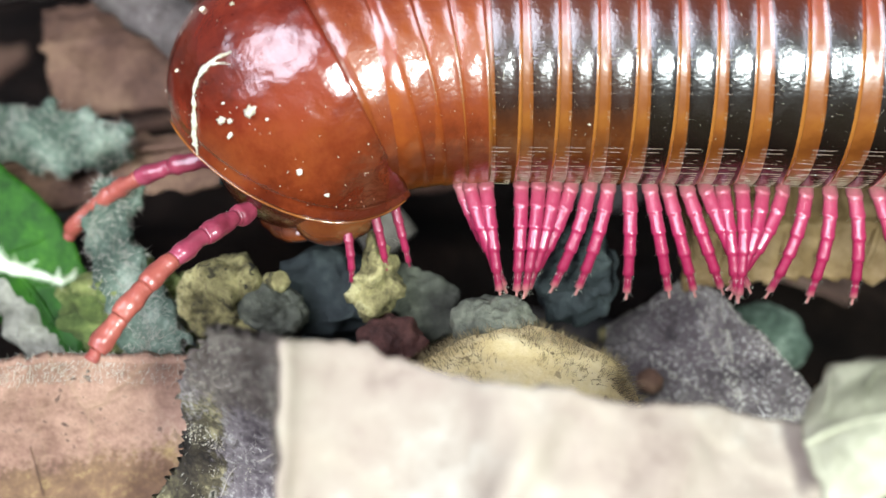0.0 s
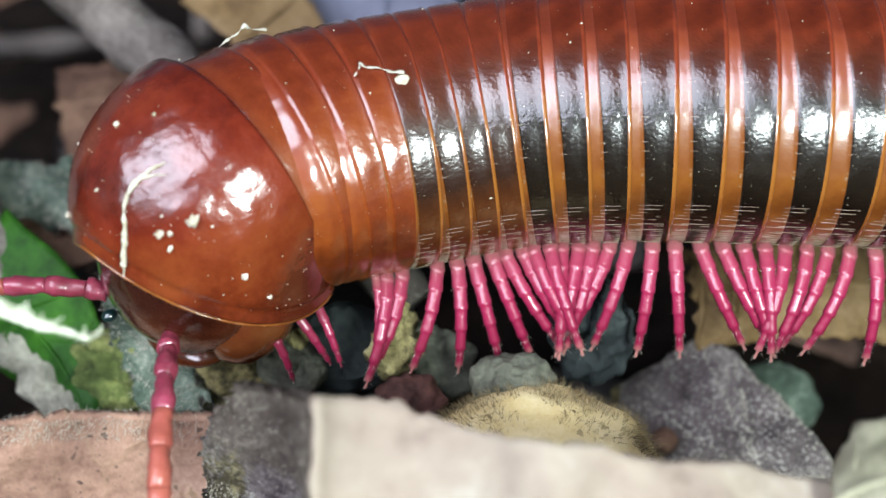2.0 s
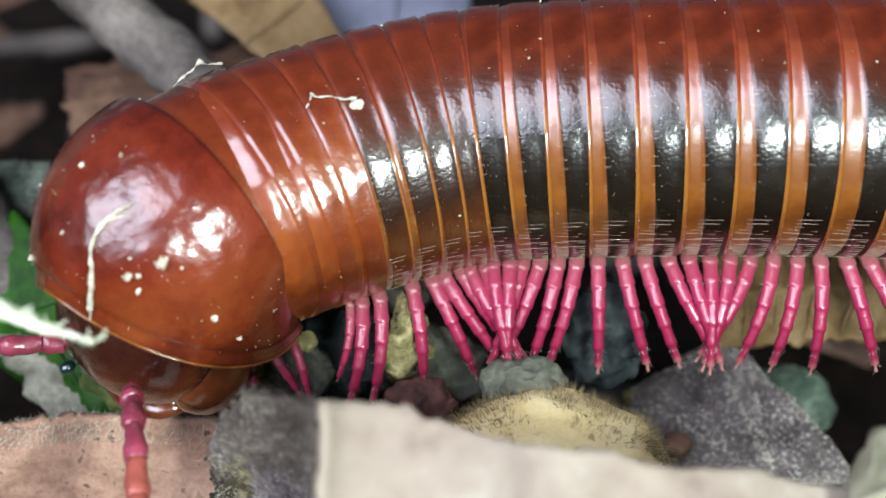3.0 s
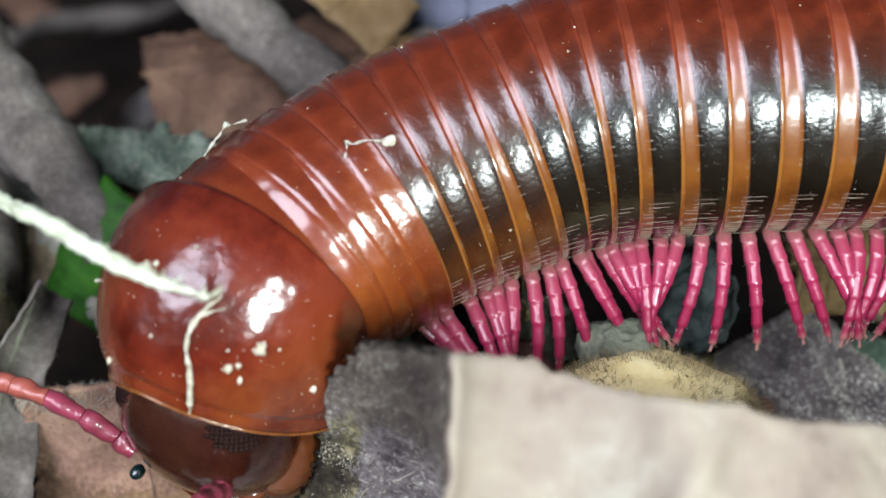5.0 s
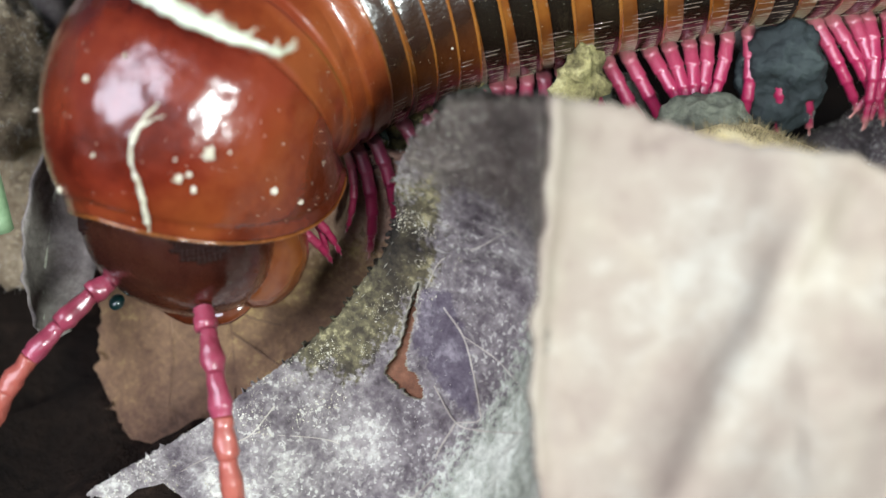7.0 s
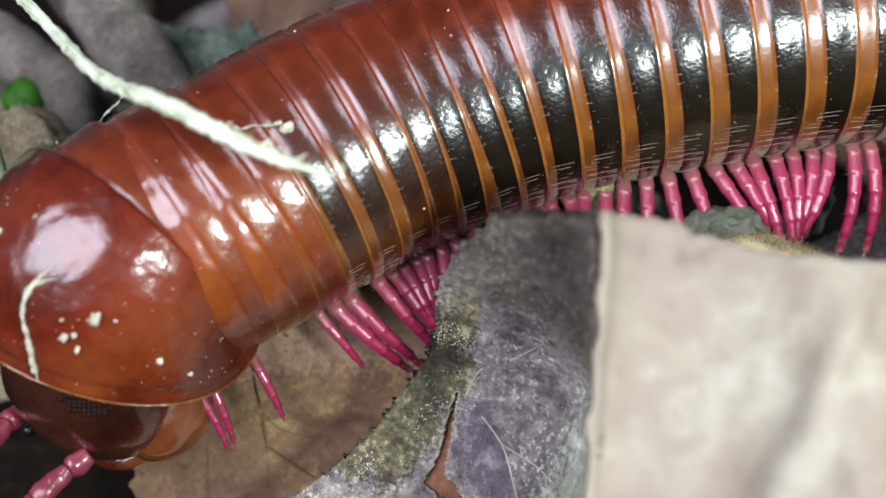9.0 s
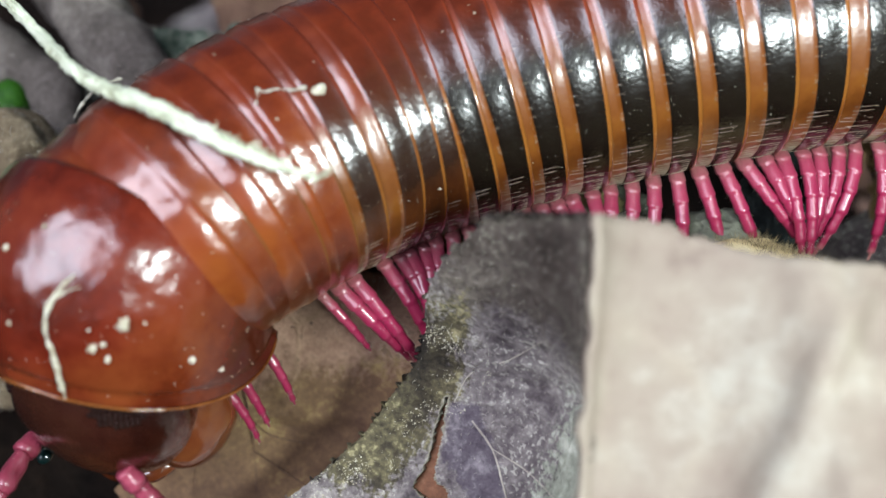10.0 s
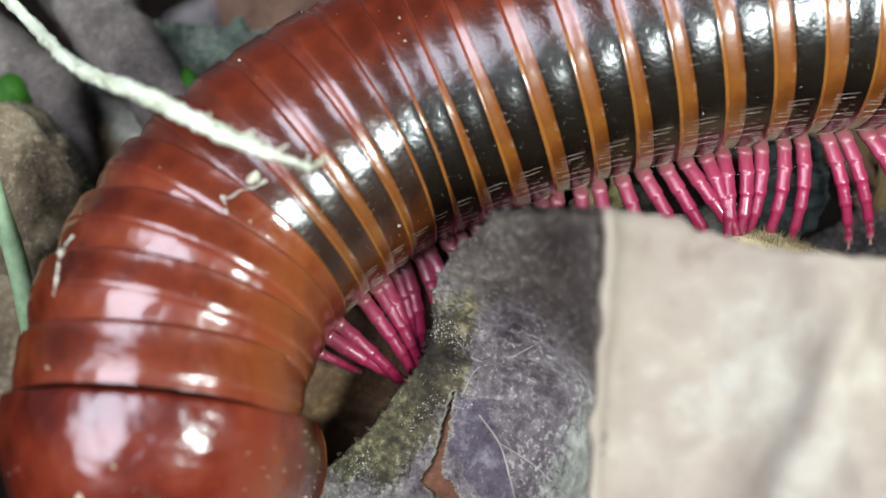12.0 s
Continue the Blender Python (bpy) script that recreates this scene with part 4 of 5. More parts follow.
def axis_at(t, s):
    """Place and forward direction of the axis at time t, s behind the collar's back edge."""
    ts = sorted(SPINES)
    k = max(i for i, v in enumerate(ts) if v <= t + 1e-6)
    k2 = min(k + 1, len(ts) - 1)
    u = 0 if k2 == k else (t - ts[k]) / (ts[k2] - ts[k])
    ks = [max(k - 1, 0), k, k2, min(k2 + 1, len(ts) - 1)]

    def place(v):
        f = (v + 8) / 104 * 208
        i = int(min(max(f, 0), 207))
        w = f - i
        pa, pb = (SPINES[ts[j]][i] * (1 - w) + SPINES[ts[j]][i + 1] * w for j in (ks[1], ks[2]))
        h = ts[ks[2]] - ts[ks[1]]
        if h <= 0:
            return pa
        p0, p3 = (SPINES[ts[j]][i] * (1 - w) + SPINES[ts[j]][i + 1] * w for j in (ks[0], ks[3]))
        ma = (pb - p0) / (ts[ks[2]] - ts[ks[0]]) * h if ks[0] != ks[1] else pb - pa
        mb = (p3 - pa) / (ts[ks[3]] - ts[ks[1]]) * h if ks[3] != ks[2] else pb - pa
        return (2 * u ** 3 - 3 * u ** 2 + 1) * pa + (u ** 3 - 2 * u ** 2 + u) * ma + (3 * u ** 2 - 2 * u ** 3) * pb + (u ** 3 - u ** 2) * mb
    p = place(s)
    d = place(s - 0.8) - place(s + 0.8)
    return Vector(p), Vector(d).normalized()


def ring_pose(t, s):
    """Pose of a ring: x forward, z up. The front rings draw apart as the animal bends down at the end."""
    s = s + 0.3 * min(max(s - 1.5, 0.0), 8.5) * np.interp(t, [9.3, 10.2, 11.2], [0.0, 0.6, 1.0])
    p, fwd = axis_at(t, s)
    w = max(0.0, 1 - s / 9.0) ** 1.3
    ts = sorted(HEADING)
    turn, tilt = math.atan2(fwd.y, fwd.x), math.asin(fwd.z)
    want = math.pi + radians(np.interp(t, ts, [HEADING[k][0] for k in ts]))
    turn += w * ((want - turn + math.pi) % (2 * math.pi) - math.pi)
    tilt += w * (radians(np.interp(t, ts, [HEADING[k][1] for k in ts])) - tilt)
    fwd = Vector((math.cos(turn) * math.cos(tilt), math.sin(turn) * math.cos(tilt), math.sin(tilt)))
    roll = w * radians(np.interp(t, ts, [HEADING[k][2] for k in ts]))
    left = Vector((0, 0, 1)).cross(fwd).normalized()
    up = fwd.cross(left)
    left, up = left * math.cos(roll) + up * math.sin(roll), up * math.cos(roll) - left * math.sin(roll)
    m = Matrix((fwd, left, up)).transposed().to_4x4()
    m.translation = p * MM
    return m


def ring_mesh(name, pitch, band, radius=R, seg=72, reach=2.2):
    """One body ring: golden rear rim, bulging dark band, and the narrower amber front that slides under the ring ahead."""
    prof = [(-0.10, 0.955, 2), (-0.07, 0.978, 2), (-0.03, 0.9885, 2), (0.02, 0.9885, 2), (0.06, 0.984, 0), (0.2, 0.9855, 0), (0.35, 0.9855, 0), (0.5, 0.9845, 0),
            (0.55, 0.981, 0), (0.575, 0.973, 1), (0.66, 0.9715, 1), (0.8, 0.971, 1), (0.95, 0.968, 1), (1.1, 0.955, 1), (1.25, 0.935, 1), (1.4, 0.92, 1), (1.8, 0.90, 1), (2.1, 0.86, 1)]
    prof = [q for q in prof if q[0] <= reach]
    verts, faces, fm = [], [], []
    for k, (x, r, m) in enumerate(prof):
        for q in range(seg):
            an = 2 * math.pi * q / seg
            low = 0.5 - 0.5 * math.cos(an)
            xx = x + 0.26 * (1 - low) ** 2 * float(np.interp(x, [0.06, 0.58, 0.95], [0.0, 1.0, 0.0]))
            verts.append((xx * pitch - 0.25 * low * pitch * 0.2, math.sin(an) * r * radius, math.cos(an) * r * radius))
    for k in range(len(prof) - 1):
        for q in range(seg):
            r = (q + 1) % seg
            faces.append((k * seg + q, k * seg + r, (k + 1) * seg + r, (k + 1) * seg + q))
            fm.append(prof[k + 1][2] if k else 2)
    faces.append(tuple(range(seg - 1, -1, -1)))
    fm.append(0)
    return mesh_from(name, verts, faces, [band, M_AMBER if band is not M_BAND_RED else M_RED_FRONT, M_RIM if band is not M_BAND_RED else M_AMBER], fm)


def leg_mesh(side, size=1.0):
    """A jointed leg that curves outwards and down from the hip, six pieces and a claw."""
    pts, rad = [], []
    p = Vector((0, 0, 0))
    joints = [(1.0, 58, 0.38), (1.0, 46, 0.36), (1.0, 29, 0.33), (1.0, 14, 0.3), (1.0, 3, 0.26), (0.95, -4, 0.19), (0.42, -8, 0.065)]
    verts, faces, slots = [], [], []
    seg = 10
    for ln, an, r in joints:
        d = Vector((0, side * math.sin(radians(an)), -math.cos(radians(an))))
        for f, k in ((0.0, 0.93), (0.1, 0.97), (0.45, 0.94), (0.8, 1.02), (0.94, 1.03)):
            pts.append(p + d * ln * f)
            rad.append(r * k)
        p = p + d * ln
    for c, r in zip(pts, rad):
        for q in range(seg):
            an = 2 * math.pi * q / seg
            verts.append(c + Vector((math.cos(an) * r, math.sin(an) * r * 0.9, math.sin(an) * r * 0.25)))
    for k in range(len(pts) - 1):
        for q in range(seg):
            r = (q + 1) % seg
            faces.append((k * seg + q, k * seg + r, (k + 1) * seg + r, (k + 1) * seg + q))
    faces.append(tuple((len(pts) - 1) * seg + q for q in range(seg)))
    faces.append(tuple(range(seg - 1, -1, -1)))
    slots = [0] * len(faces)
    rnd = random.Random(3)
    for _ in range(34):
        k = rnd.randint(8, len(pts) - 2)
        an = rnd.uniform(0, 2 * math.pi)
        d = Vector((math.cos(an), math.sin(an) * 0.9, -0.4)).normalized()
        c, w, b0 = pts[k] + d * rad[k] * 0.9, d.orthogonal().normalized() * 0.014, len(verts)
        verts += [c + w, c - w, c + d.cross(w), c + d * rnd.uniform(0.1, 0.22) + Vector((0, 0, -0.1))]
        faces += [(b0, b0 + 1, b0 + 3), (b0 + 1, b0 + 2, b0 + 3), (b0 + 2, b0, b0 + 3)]
        slots += [1, 1, 1]
    return mesh_from("leg", [v * size for v in verts], faces, [M_LEG, M_FUZZ], slots)


def collum_point(u, w):
    """A place on the neck shield: u from its back edge (0) to its front rim (1), w from side to side (-1 to 1)."""
    phi, psi, a = radians(118 * w), radians(100 * w), radians(90 * u)
    back = Vector((-0.2 - 0.7 * abs(w) ** 3, (6.12 - 0.3 * w ** 4) * math.sin(phi), (6.12 - 0.3 * w ** 4) * math.cos(phi)))
    front = Vector((6.7 * math.cos(psi), 6.25 * math.sin(psi) * (1 - 0.19 * w ** 4), 1.0 - 4.8 * abs(math.sin(psi)) ** 1.6 - 0.7 * w ** 4))
    p = front + (back - front) * math.cos(a)
    p.x = back.x + (front.x - back.x) * math.sin(a)
    return p


def collum_mesh():
    """The large smooth shield behind the head: a dome that turns down at the front and reaches low on both sides."""
    nb, nl = 72, 50
    verts, faces = [], []
    for i in range(nl):
        u = i / (nl - 1)
        for j in range(nb):
            p = collum_point(u, -1 + 2 * j / (nb - 1))
            edge = max(0.0, 1 - (nl - 1 - i) / 2.5) - 0.7 * max(0.0, 1 - abs(nl - 5 - i) / 2.0)
            verts.append(p * (1 + 0.018 * edge))
    outer = len(verts)
    verts += [Vector((v[0] * 0.95 - 0.05, v[1] * 0.95, v[2] * 0.95 + 0.05)) for v in verts]
    for i in range(nl - 1):
        for j in range(nb - 1):
            k = i * nb + j
            faces.append((k, k + nb, k + nb + 1, k + 1))
            faces.append((outer + k, outer + k + 1, outer + k + nb + 1, outer + k + nb))
    rim = list(range(nb)) + [i * nb + nb - 1 for i in range(1, nl)] + [(nl - 1) * nb + j for j in range(nb - 2, -1, -1)] + [i * nb for i in range(nl - 2, 0, -1)]
    for q, r in zip(rim, rim[1:] + rim[:1]):
        faces.append((q, r, outer + r, outer + q))
    return mesh_from("collum", verts, faces, [M_COLLUM])


def striae_mesh(pitch):
    """Fine raised lines low on the flanks and short stubs behind the amber front of a ring."""
    rnd = random.Random(4)
    verts, faces = [], []
    marks = []
    for side in (-1, 1):
        for k in range(16):
            marks.append((side * radians(112 + 2.5 * k + rnd.uniform(-0.7, 0.7)), 0.08 + rnd.uniform(0, 0.4) * (k < 5), 0.66 + rnd.uniform(0, 0.3) * (k > 2), rnd.choice((0.008, 0.010, 0.012))))
        for k in range(24):
            if rnd.random() < 0.35:
                continue
            a0 = 46 + 2.6 * k + rnd.uniform(-1.6, 1.6)
            front = 0.575 + 0.26 * (0.5 + 0.5 * math.cos(radians(a0))) ** 2
            marks.append((side * radians(a0), front - 0.03 - 0.2 * rnd.random() ** 3, front + 0.01, rnd.choice((0.007, 0.009, 0.011))))
    for an, x0, x1, h in marks:
        o = Vector((0, math.sin(an), math.cos(an)))
        w = Vector((0, math.cos(an), -math.sin(an)))
        k = len(verts)
        for x, rr in ((x0, 0.986), (x1, 0.984 if x1 < 0.7 else 0.973)):
            for sgn, up in ((-1, -0.02), (0, 1), (1, -0.02)):
                verts.append(o * (rr * R + h * 1.6 * up) + w * (sgn * h * 0.9) + Vector((x * pitch, 0, 0)))
        faces += [(k, k + 3, k + 4, k + 1), (k + 1, k + 4, k + 5, k + 2), (k, k + 1, k + 2), (k + 3, k + 5, k + 4)]
    return mesh_from("striae", verts, faces, [M_STRIA])


millipede = tagged(new("millipede"), "large glossy red-brown millipede, dark-banded flanks, bright pink legs", "millipede")
RINGS, LEGS, ANTENNAE = [], [], []


def eye_mesh(side):
    """A low oval patch of close-set beads on the side of the head."""
    bm = bmesh.new()
    c, half = Vector((4.3, 0, -3.4)), Vector((3.2, 4.3, 3.9))
    for i in range(-5, 6):
        for j in range(-3, 4):
            if (i / 5.2) ** 2 + (j / 3.4) ** 2 > 1:
                continue
            az = radians(57 + 3.4 * i + (1.7 if j % 2 else 0))
            el = radians(32 + 3.1 * j - 0.9 * i)
            p = c + Vector((half.x * math.cos(az) * math.cos(el), side * half.y * math.sin(az) * math.cos(el), half.z * math.sin(el)))
            bmesh.ops.create_icosphere(bm, subdivisions=1, radius=0.135, matrix=Matrix.Translation(p))
    verts = [v.co.copy() for v in bm.verts]
    faces = [tuple(v.index for v in f.verts) for f in bm.faces]
    bm.free()
    return mesh_from("eye", verts, faces, [M_EYE])


def build_millipede():
    collum = part("collum", collum_mesh(), millipede, "smooth glossy red-brown neck shield")
    RINGS.append((collum, 0.0))
    head = part("head", lump("head", (4.3, 0, -3.4), (3.2, 4.3, 3.9), M_HEAD, 0.05, 0.5, 1, 5), millipede, "dark red-brown head bent down under the shield")
    RINGS.append((head, 0.0))
    for side in (-1, 1):
        tagged(part("eye", eye_mesh(side), head), "black eye patch of tiny beads", kind="stuff")
        part("jaw", lump("jaw", (3.2, side * 2.9, -5.5), (2.3, 1.6, 2.2), M_JAW, 0.1, 0.8, 2, 4), head, "amber-brown jaw")
    part("bead", lump("bead", (7.2, -2.7, -5.5), (0.38, 0.32, 0.28), M_BEAD, 0.05, 1, 4, 3), head, "tiny teal bead beside the antenna")
    part("lip", lump("lip", (5.0, 0, -6.9), (1.7, 2.5, 0.8), M_JAW, 0.1, 0.8, 5, 4), head, "dark red-brown lip")
    rim = [collum_point(1.0, -0.97 + 1.94 * k / 40) * 1.016 for k in range(41)]
    part("rim", tube("rim", rim, [0.06] * 41, M_RIM, 8, 160, 0.02, 2.0, 9), collum, "thin golden-brown edge of the shield")
    streak = [collum_point(u, w) * 1.012 for u, w in ((0.38, 0.235), (0.44, 0.21), (0.52, 0.185), (0.62, 0.18), (0.73, 0.2), (0.86, 0.2), (0.99, 0.185))]
    part("dirt_streak", tube("dirt_streak", streak, [0.03, 0.08, 0.085, 0.06, 0.1, 0.13, 0.06], M_DUST, 8, 110, 0.09, 2.6, 4), collum, "dried white dirt streak")
    branch = [collum_point(u, w) * 1.012 for u, w in ((0.42, 0.26), (0.44, 0.235), (0.48, 0.2))]
    part("dirt_streak", tube("dirt_streak", branch, [0.03, 0.07, 0.09], M_DUST, 6, 20, 0.08, 2.0, 6), collum, "dried white dirt streak")
    for k, (u, w, r) in enumerate(((0.527, 0.388, 0.3), (0.66, 0.31, 0.2), (0.63, 0.34, 0.13), (0.7, 0.35, 0.12), (0.678, 0.587, 0.16), (0.78, 0.68, 0.1), (0.36, 0.0, 0.12), (0.85, -0.16, 0.14), (0.5, -0.35, 0.13), (0.25, 0.1, 0.09), (0.64, 0.06, 0.09), (0.58, 0.3, 0.06), (0.5, 0.45, 0.06), (0.92, 0.2, 0.08))):
        p = collum_point(u, w) * 1.01
        part("dirt_speck", lump("dirt_speck", p, (r * 0.9, r * 0.7, r * 0.6), M_DUST, r * 0.7, 3.0 / (r + 0.2), k, 3), collum)
    rnd = random.Random(77)
    flecks = []
    for _ in range(110):
        p = collum_point(rnd.uniform(0.08, 0.99) ** 0.8, rnd.uniform(-0.85, 0.85)) * 1.002
        flecks.append((p, p.normalized()))
    tagged(part("fleck", bristles("fleck", flecks, M_DUST, 0.05, 0.03, 77), collum, "tiny pale flecks"), kind="stuff")
    dust = []
    for k in range(13):
        rnd = random.Random(40 + k)
        spots = []
        for _ in range(rnd.randint(5, 16)):
            an = radians(rnd.uniform(-75, 75)) if rnd.random() < 0.75 else radians(rnd.uniform(-115, 115))
            spots.append((Vector((rnd.uniform(0.0, 1.9), math.sin(an) * R * 0.985, math.cos(an) * R * 0.985)), rnd.choice((0.012, 0.014, 0.016, 0.02, 0.02, 0.03, 0.045, 0.07))))
        # glints on the flanks, put in as tiny white specks
        for _ in range(90):
            an = radians(rnd.choice((-1, 1)) * rnd.gauss(78, 20))
            spots.append((Vector((1.1 - 1.0 * rnd.random() ** 1.4, math.sin(an) * R * 0.985, math.cos(an) * R * 0.985)), rnd.choice((0.008, 0.01, 0.012, 0.015, 0.019))))
        verts, faces = [], []
        for c, r in spots:
            b0 = len(verts)
            for d in ((1, 0, 0), (0, 1, 0), (-1, 0, 0), (0, -1, 0), (0, 0, 1), (0, 0, -1)):
                verts.append(c + Vector(d) * r * rnd.uniform(0.6, 1.3))
            for q in range(4):
                faces += [(b0 + q, b0 + (q + 1) % 4, b0 + 4), (b0 + (q + 1) % 4, b0 + q, b0 + 5)]
        dust.append(mesh_from("dust", verts, faces, [M_DUST]))
    kinds = [(ring_mesh("ring", 2.3, M_BAND_RED, R * 0.972, reach=1.0), 2.3), (ring_mesh("ring", 1.65, M_BAND_RED, reach=1.85), 1.65), (ring_mesh("ring", 1.65, M_BAND_MID), 1.65), (ring_mesh("ring", 1.7, M_BAND), 1.7), (ring_mesh("ring", 2.05, M_BAND), 2.05)]
    striae = [striae_mesh(k[1]) for k in kinds]
    legs = {side: leg_mesh(side) for side in (-1, 1)}
    short_legs = {side: leg_mesh(side, 0.7) for side in (-1, 1)}
    s = 0.0
    for i in range(N_RINGS):
        kind = 0 if i < 1 else 1 if i < 4 else 2 if i < 8 else 3 if i < 11 else 4
        me, pitch = kinds[kind]
        s += pitch
        ring = part("ring", me, millipede)
        RINGS.append((ring, s))
        tagged(part("dust", dust[i % 13], ring, "pale dust specks, with tiny white specks put in as glints"), kind="stuff")
        if i == 3:
            thread = [(1.3, 3.5, 4.85), (1.0, 3.3, 5.05), (0.85, 3.0, 5.2), (0.7, 3.25, 5.05), (0.2, 3.3, 4.95), (-0.3, 3.6, 4.75), (-0.8, 3.7, 4.65)]
            part("thread", tube("thread", [Vector(q) * 1.01 for q in thread], [0.02, 0.03, 0.03, 0.04, 0.03, 0.05, 0.1], M_FUZZ, 6, 60, 0.05, 4.0, 2), ring, "pale dried thread stuck to the ring")
        if i == 4:
            part("dirt_speck", lump("dirt_speck", (0.7, 3.95, 4.4), (0.3, 0.2, 0.24), M_DUST, 0.1, 3, 5, 3), ring)
        if i == 1:
            wisp = [(1.9, -2.6, 5.3), (1.4, -2.5, 5.6), (0.8, -2.6, 5.7), (0.4, -2.5, 5.95), (0.0, -2.7, 5.6), (-0.6, -2.6, 5.45)]
            part("thread", tube("thread", wisp, [0.03, 0.07, 0.04, 0.09, 0.03, 0.06], M_FUZZ, 6, 60, 0.09, 3.0, 5), ring, "pale wisp of litter stuck to the back")
        if kind > 1:
            tagged(part("striae", striae[kind], ring, "fine pale lines low on the flank"), kind="stuff")
        if i == N_RINGS - 1:
            continue
        for side in (-1, 1):
            for off in ((0.25,) if i < 4 else (0.2, 0.7)):
                leg = part("leg", (short_legs if i < 4 else legs)[side], ring)
                LEGS.append((leg, Vector((off * pitch + (2.9 if i < 3 else 0.9 if i < 5 else 0.0), side * (2.6 if i < 3 else 2.5 if i < 9 else 2.2), -R * (0.76 if i < 3 else 0.8 if i < 9 else 0.84))), s - off * pitch, side))
    for side in (-1, 1):
        an = part("antenna", None, millipede, "beaded red antenna")
        bits = ((1.0, 0.52), (1.85, 0.5), (1.85, 0.5), (1.75, 0.5), (1.75, 0.51), (1.7, 0.53), (0.5, 0.36))
        spots, at = [Vector((0, 0, 0))], radians(24)
        for ln, _ in bits:
            spots.append(spots[-1] + Vector((math.cos(at), 0, math.sin(at))) * ln * 0.96)
            at -= radians(8)
        lean = Matrix.Rotation(math.atan2(spots[-1].z, spots[-1].x), 3, "Y")
        spots = [lean @ q for q in spots]
        for n, ((ln, r), q0, q1) in enumerate(zip(bits, spots, spots[1:])):
            me = tube("segment", [q0, q0.lerp(q1, 0.3), q0.lerp(q1, 0.75), q1], [r * 0.78, r * 0.84, r * 0.98, r * 0.84], M_ANTENNA_PINK if n < 3 else M_ANTENNA, 14, 18, 0.11, 1.3, n + 3 * side)
            seg = part("segment", me, an)
            down = part("down", bristles("down", surface_spots(me, 60, n), M_FUZZ, 0.22, 0.012, n), seg, "short pale hairs")
            tagged(down, kind="stuff")
        ANTENNAE.append((an, side))


build_millipede()


# ---- twig that lies over the animal ----
def build_twig():
    tw = [(-14.3, -12.0, 6.4), (-17.2, -12.2, 7.4), (-20.4, -10.6, 8.0), (-24.1, -7.9, 8.0), (-28.3, -3.1, 8.7), (-36.1, 3.9, 11.1)]
    tagged(part("twig", tube("twig", tw, [0.07, 0.3, 0.36, 0.27, 0.24, 0.28], M_TWIG, 16, 260, 0.1, 2.6, 2)), "thin pale lichen-covered twig resting over the animal's back", "twig")

    twig = scene.objects["twig"]
    fuzz(twig, 2200, 0.35, 8, mat=M_TWIG, radius=0.025)
    rnd = random.Random(12)
    c = spline(tw, 60)
    for k in range(26):
        j = rnd.randint(1, 46)
        a, b = Vector(c[j]), Vector(c[j + rnd.randint(4, 9)])
        off = Vector((rnd.uniform(-0.3, 0.3), rnd.uniform(-0.5, -0.15), rnd.uniform(0.1, 0.45)))
        off *= 0.8
        part("fibre", tube("fibre", [a + off * 0.6, a.lerp(b, 0.4) + off, b + off * rnd.uniform(0.8, 1.6)], [0.03, 0.08, 0.02], M_TWIG, 6, 16, 0.04, 2.0, k), twig, "frayed pale fibre")
    for k in range(34):
        a = Vector(c[rnd.randint(0, 16)])
        tip = a + Vector((rnd.uniform(-0.2, 0.7), rnd.uniform(-0.5, 0.1), rnd.uniform(0.2, 0.6)))
        part("fibre", tube("fibre", [a, a.lerp(tip, 0.5) + Vector((0.06, 0, 0)), tip], [0.06, 0.045, 0.012], M_TWIG, 6, 10, 0.03, 2.0, k), twig, "frayed pale fibre")


build_twig()


def head_pose(t):
    """The head slides out from under the shield as the animal turns towards open ground."""
    marks = ((0, -1.5, 1.0), (1.5, -1.2, 0.8), (2.5, -0.9, 0.6), (4.5, -0.2, 0.1), (5.5, 0.3, -0.5), (6.5, 0, 0), (12, 0, 0))
    dx, dz = (np.interp(t, [m[0] for m in marks], [m[k] for m in marks]) for k in (1, 2))
    return ring_pose(t, 0.0) @ Matrix.Translation((dx * MM, 0, dz * MM))


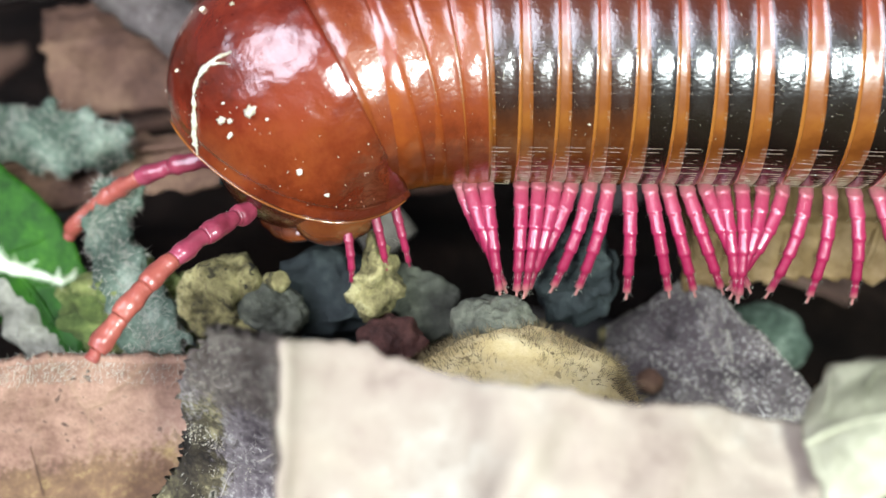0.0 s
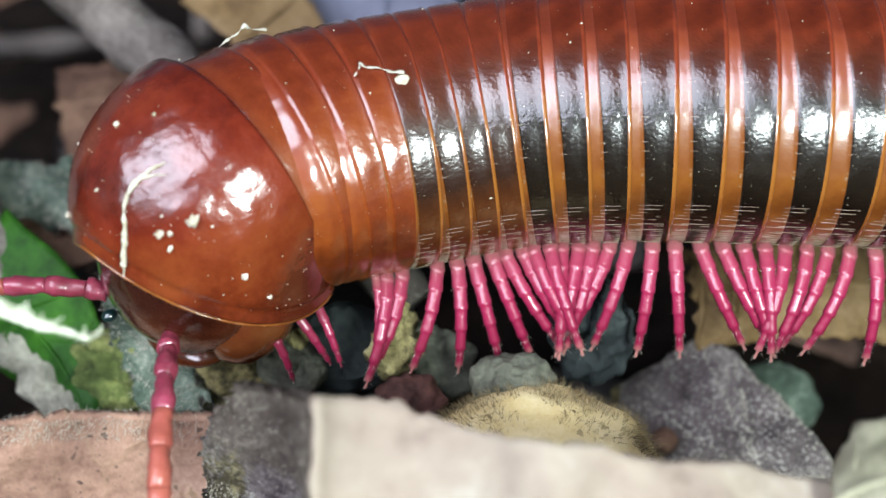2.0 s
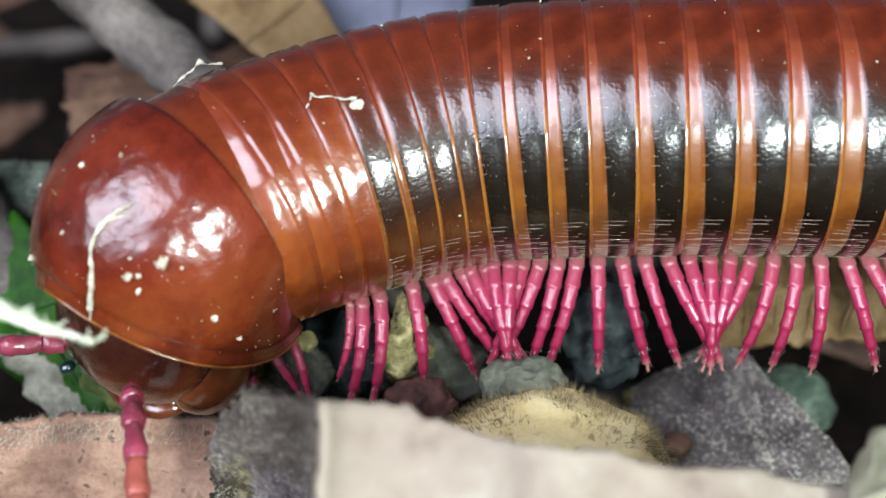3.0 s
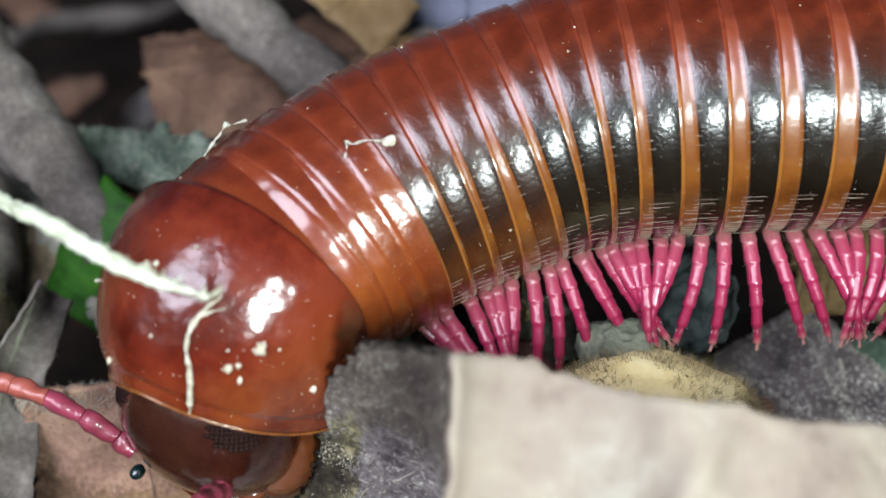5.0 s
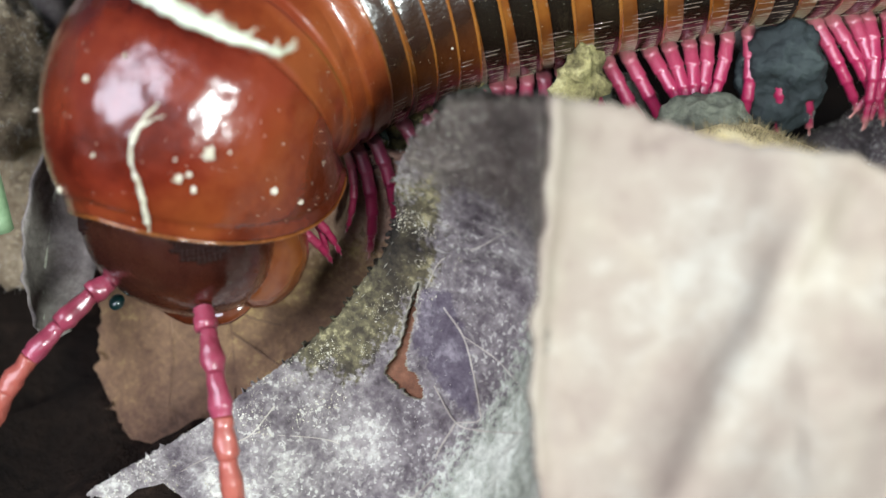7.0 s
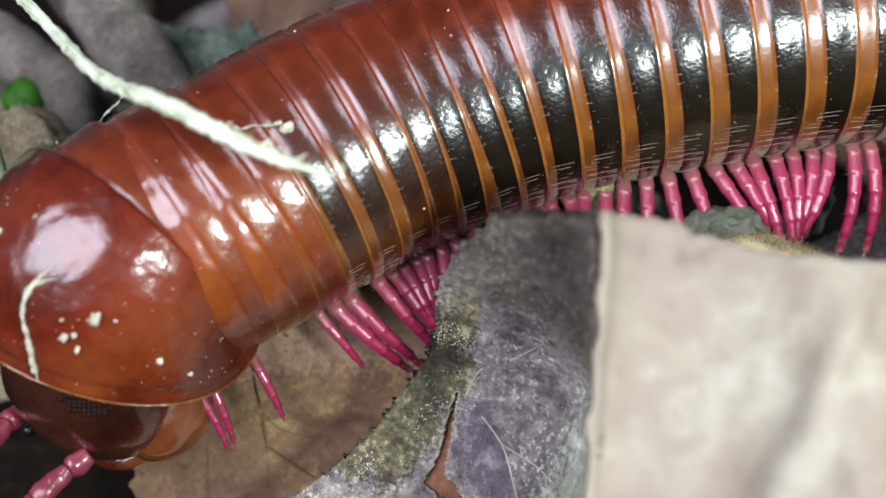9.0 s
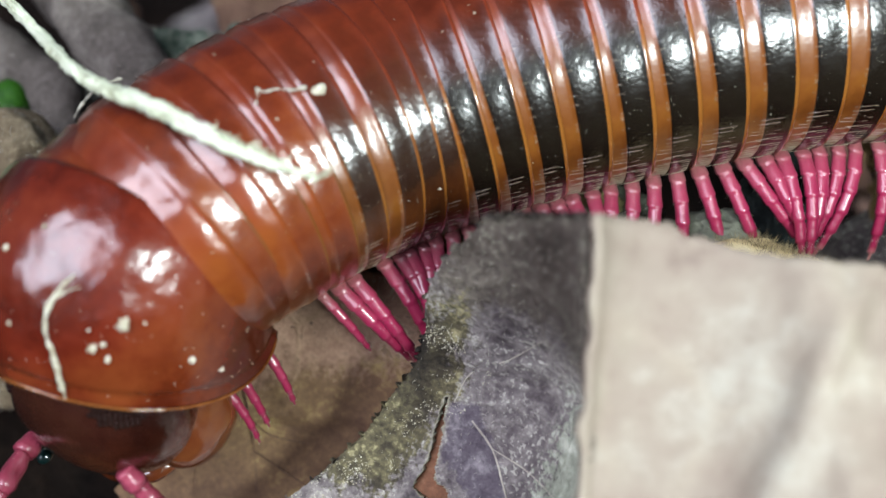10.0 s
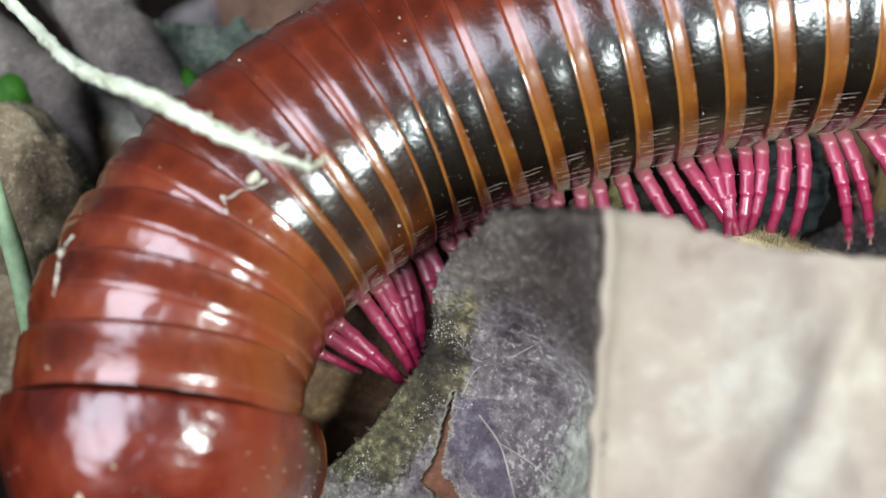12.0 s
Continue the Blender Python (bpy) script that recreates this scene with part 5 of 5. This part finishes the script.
def motions():
    # the twig is nudged along by the animal's back
    drift = [(0, 1.1, 0.38, 0.59), (2.5, 0.94, 0.33, 0.57), (4.5, 0.8, 0.31, 0.55), (5, 0.5, 0.28, 0.48), (5.5, 0.4, 0.26, 0.42), (6, 0.28, 0.14, 0.2), (6.5, 0.25, 0.06, 0.08), (8.5, 0.0, 0.04, 0.07), (9.5, -0.18, 0.0, 0.02), (10.5, -0.22, 0.0, 0.03), (11, -0.42, 0.02, 0.06), (11.5, -0.55, 0.02, 0.06), (12, -0.77, 0.08, 0.18)]
    walk(scene.objects["twig"], [(t, pose(x * MM, y * MM, z * MM)) for t, x, y, z in drift])
    times = [i * 0.25 for i in range(49)]
    for ob, s in RINGS:
        walk(ob, [(t, head_pose(t) if ob.name == "head" else ring_pose(t, s)) for t in times])
    # where along the body the legs draw together, wave by wave
    gait_t, gait_s = (0, 0.5, 1.5, 2.5, 4.5, 5, 5.5, 6.7, 8.5, 9.5, 10.5, 12), (9.5, 8.5, 6.7, 5.3, 2.5, -0.5, -3, -5.5, -9, -9.4, -10, -10.6)
    rnd = random.Random(9)
    for leg, hip, s, side in LEGS:
        rows, uneven = [], rnd.uniform(-6, 6)
        for i in range(61):
            t = i * 0.2
            ph = 2 * math.pi * ((s - np.interp(t, gait_t, gait_s)) / 10.0 + (0.0 if side > 0 else 0.12))
            spread = 0 if side > 0 else -24
            rows.append((t, pose(hip.x * MM, hip.y * MM, hip.z * MM, spread + side * 12 * max(0.0, math.cos(ph)), -(12 if s < 6 else 25) * math.sin(ph) + uneven, 0)))
        walk(leg, rows)
    near = [(0, -14.2, -8.0, 0.9), (0.5, -13.4, -7.4, 0.4), (1.5, -10.3, -11.5, -0.3), (2, -11.1, -11.6, -0.1), (2.5, -11.7, -10.1, 0.3), (4.5, -15.5, -10.2, -1.7), (5.5, -12.8, -11.4, -5.0), (6, -8.6, -14.2, -8.2), (6.5, -11.4, -15.0, -11.2), (6.7, -13.6, -15.4, -11.6), (8.5, -26.4, -13.2, -10.0), (9.5, -25.6, -13.4, -9.0), (10.5, -17.3, -12.7, -8.1), (12, -16.7, -19.0, -11.8)]
    far = [(0, -15.8, 4.0, 2.3), (0.5, -16.0, 6.0, 2.6), (1.5, -21.0, -0.0, 3.8), (2.5, -22.4, -3.8, 0.5), (5, -25.0, -6.0, -2.4), (5.5, -23.8, -9.9, -7.2), (6, -20.5, -13.9, -10.0), (6.5, -26.8, -11.3, -9.3), (6.7, -24.1, -12.9, -10.3), (8.5, -31.1, -11.2, -10.2), (10.5, -25.7, -13.2, -8.7), (12, -25.7, -19.2, -11.9)]
    for an, side in ANTENNAE:
        aims = near if side > 0 else far
        rows = []
        for t in times:
            head = head_pose(t)
            base = head @ Vector((6.9 * MM, side * 2.5 * MM, -4.2 * MM))
            aim = Vector([np.interp(t, [a[0] for a in aims], [a[k] for a in aims]) for k in (1, 2, 3)]) * MM
            m = (aim - base).to_track_quat("X", "Z").to_matrix().to_4x4()
            m.translation = base
            rows.append((t, m))
        walk(an, rows)


motions()
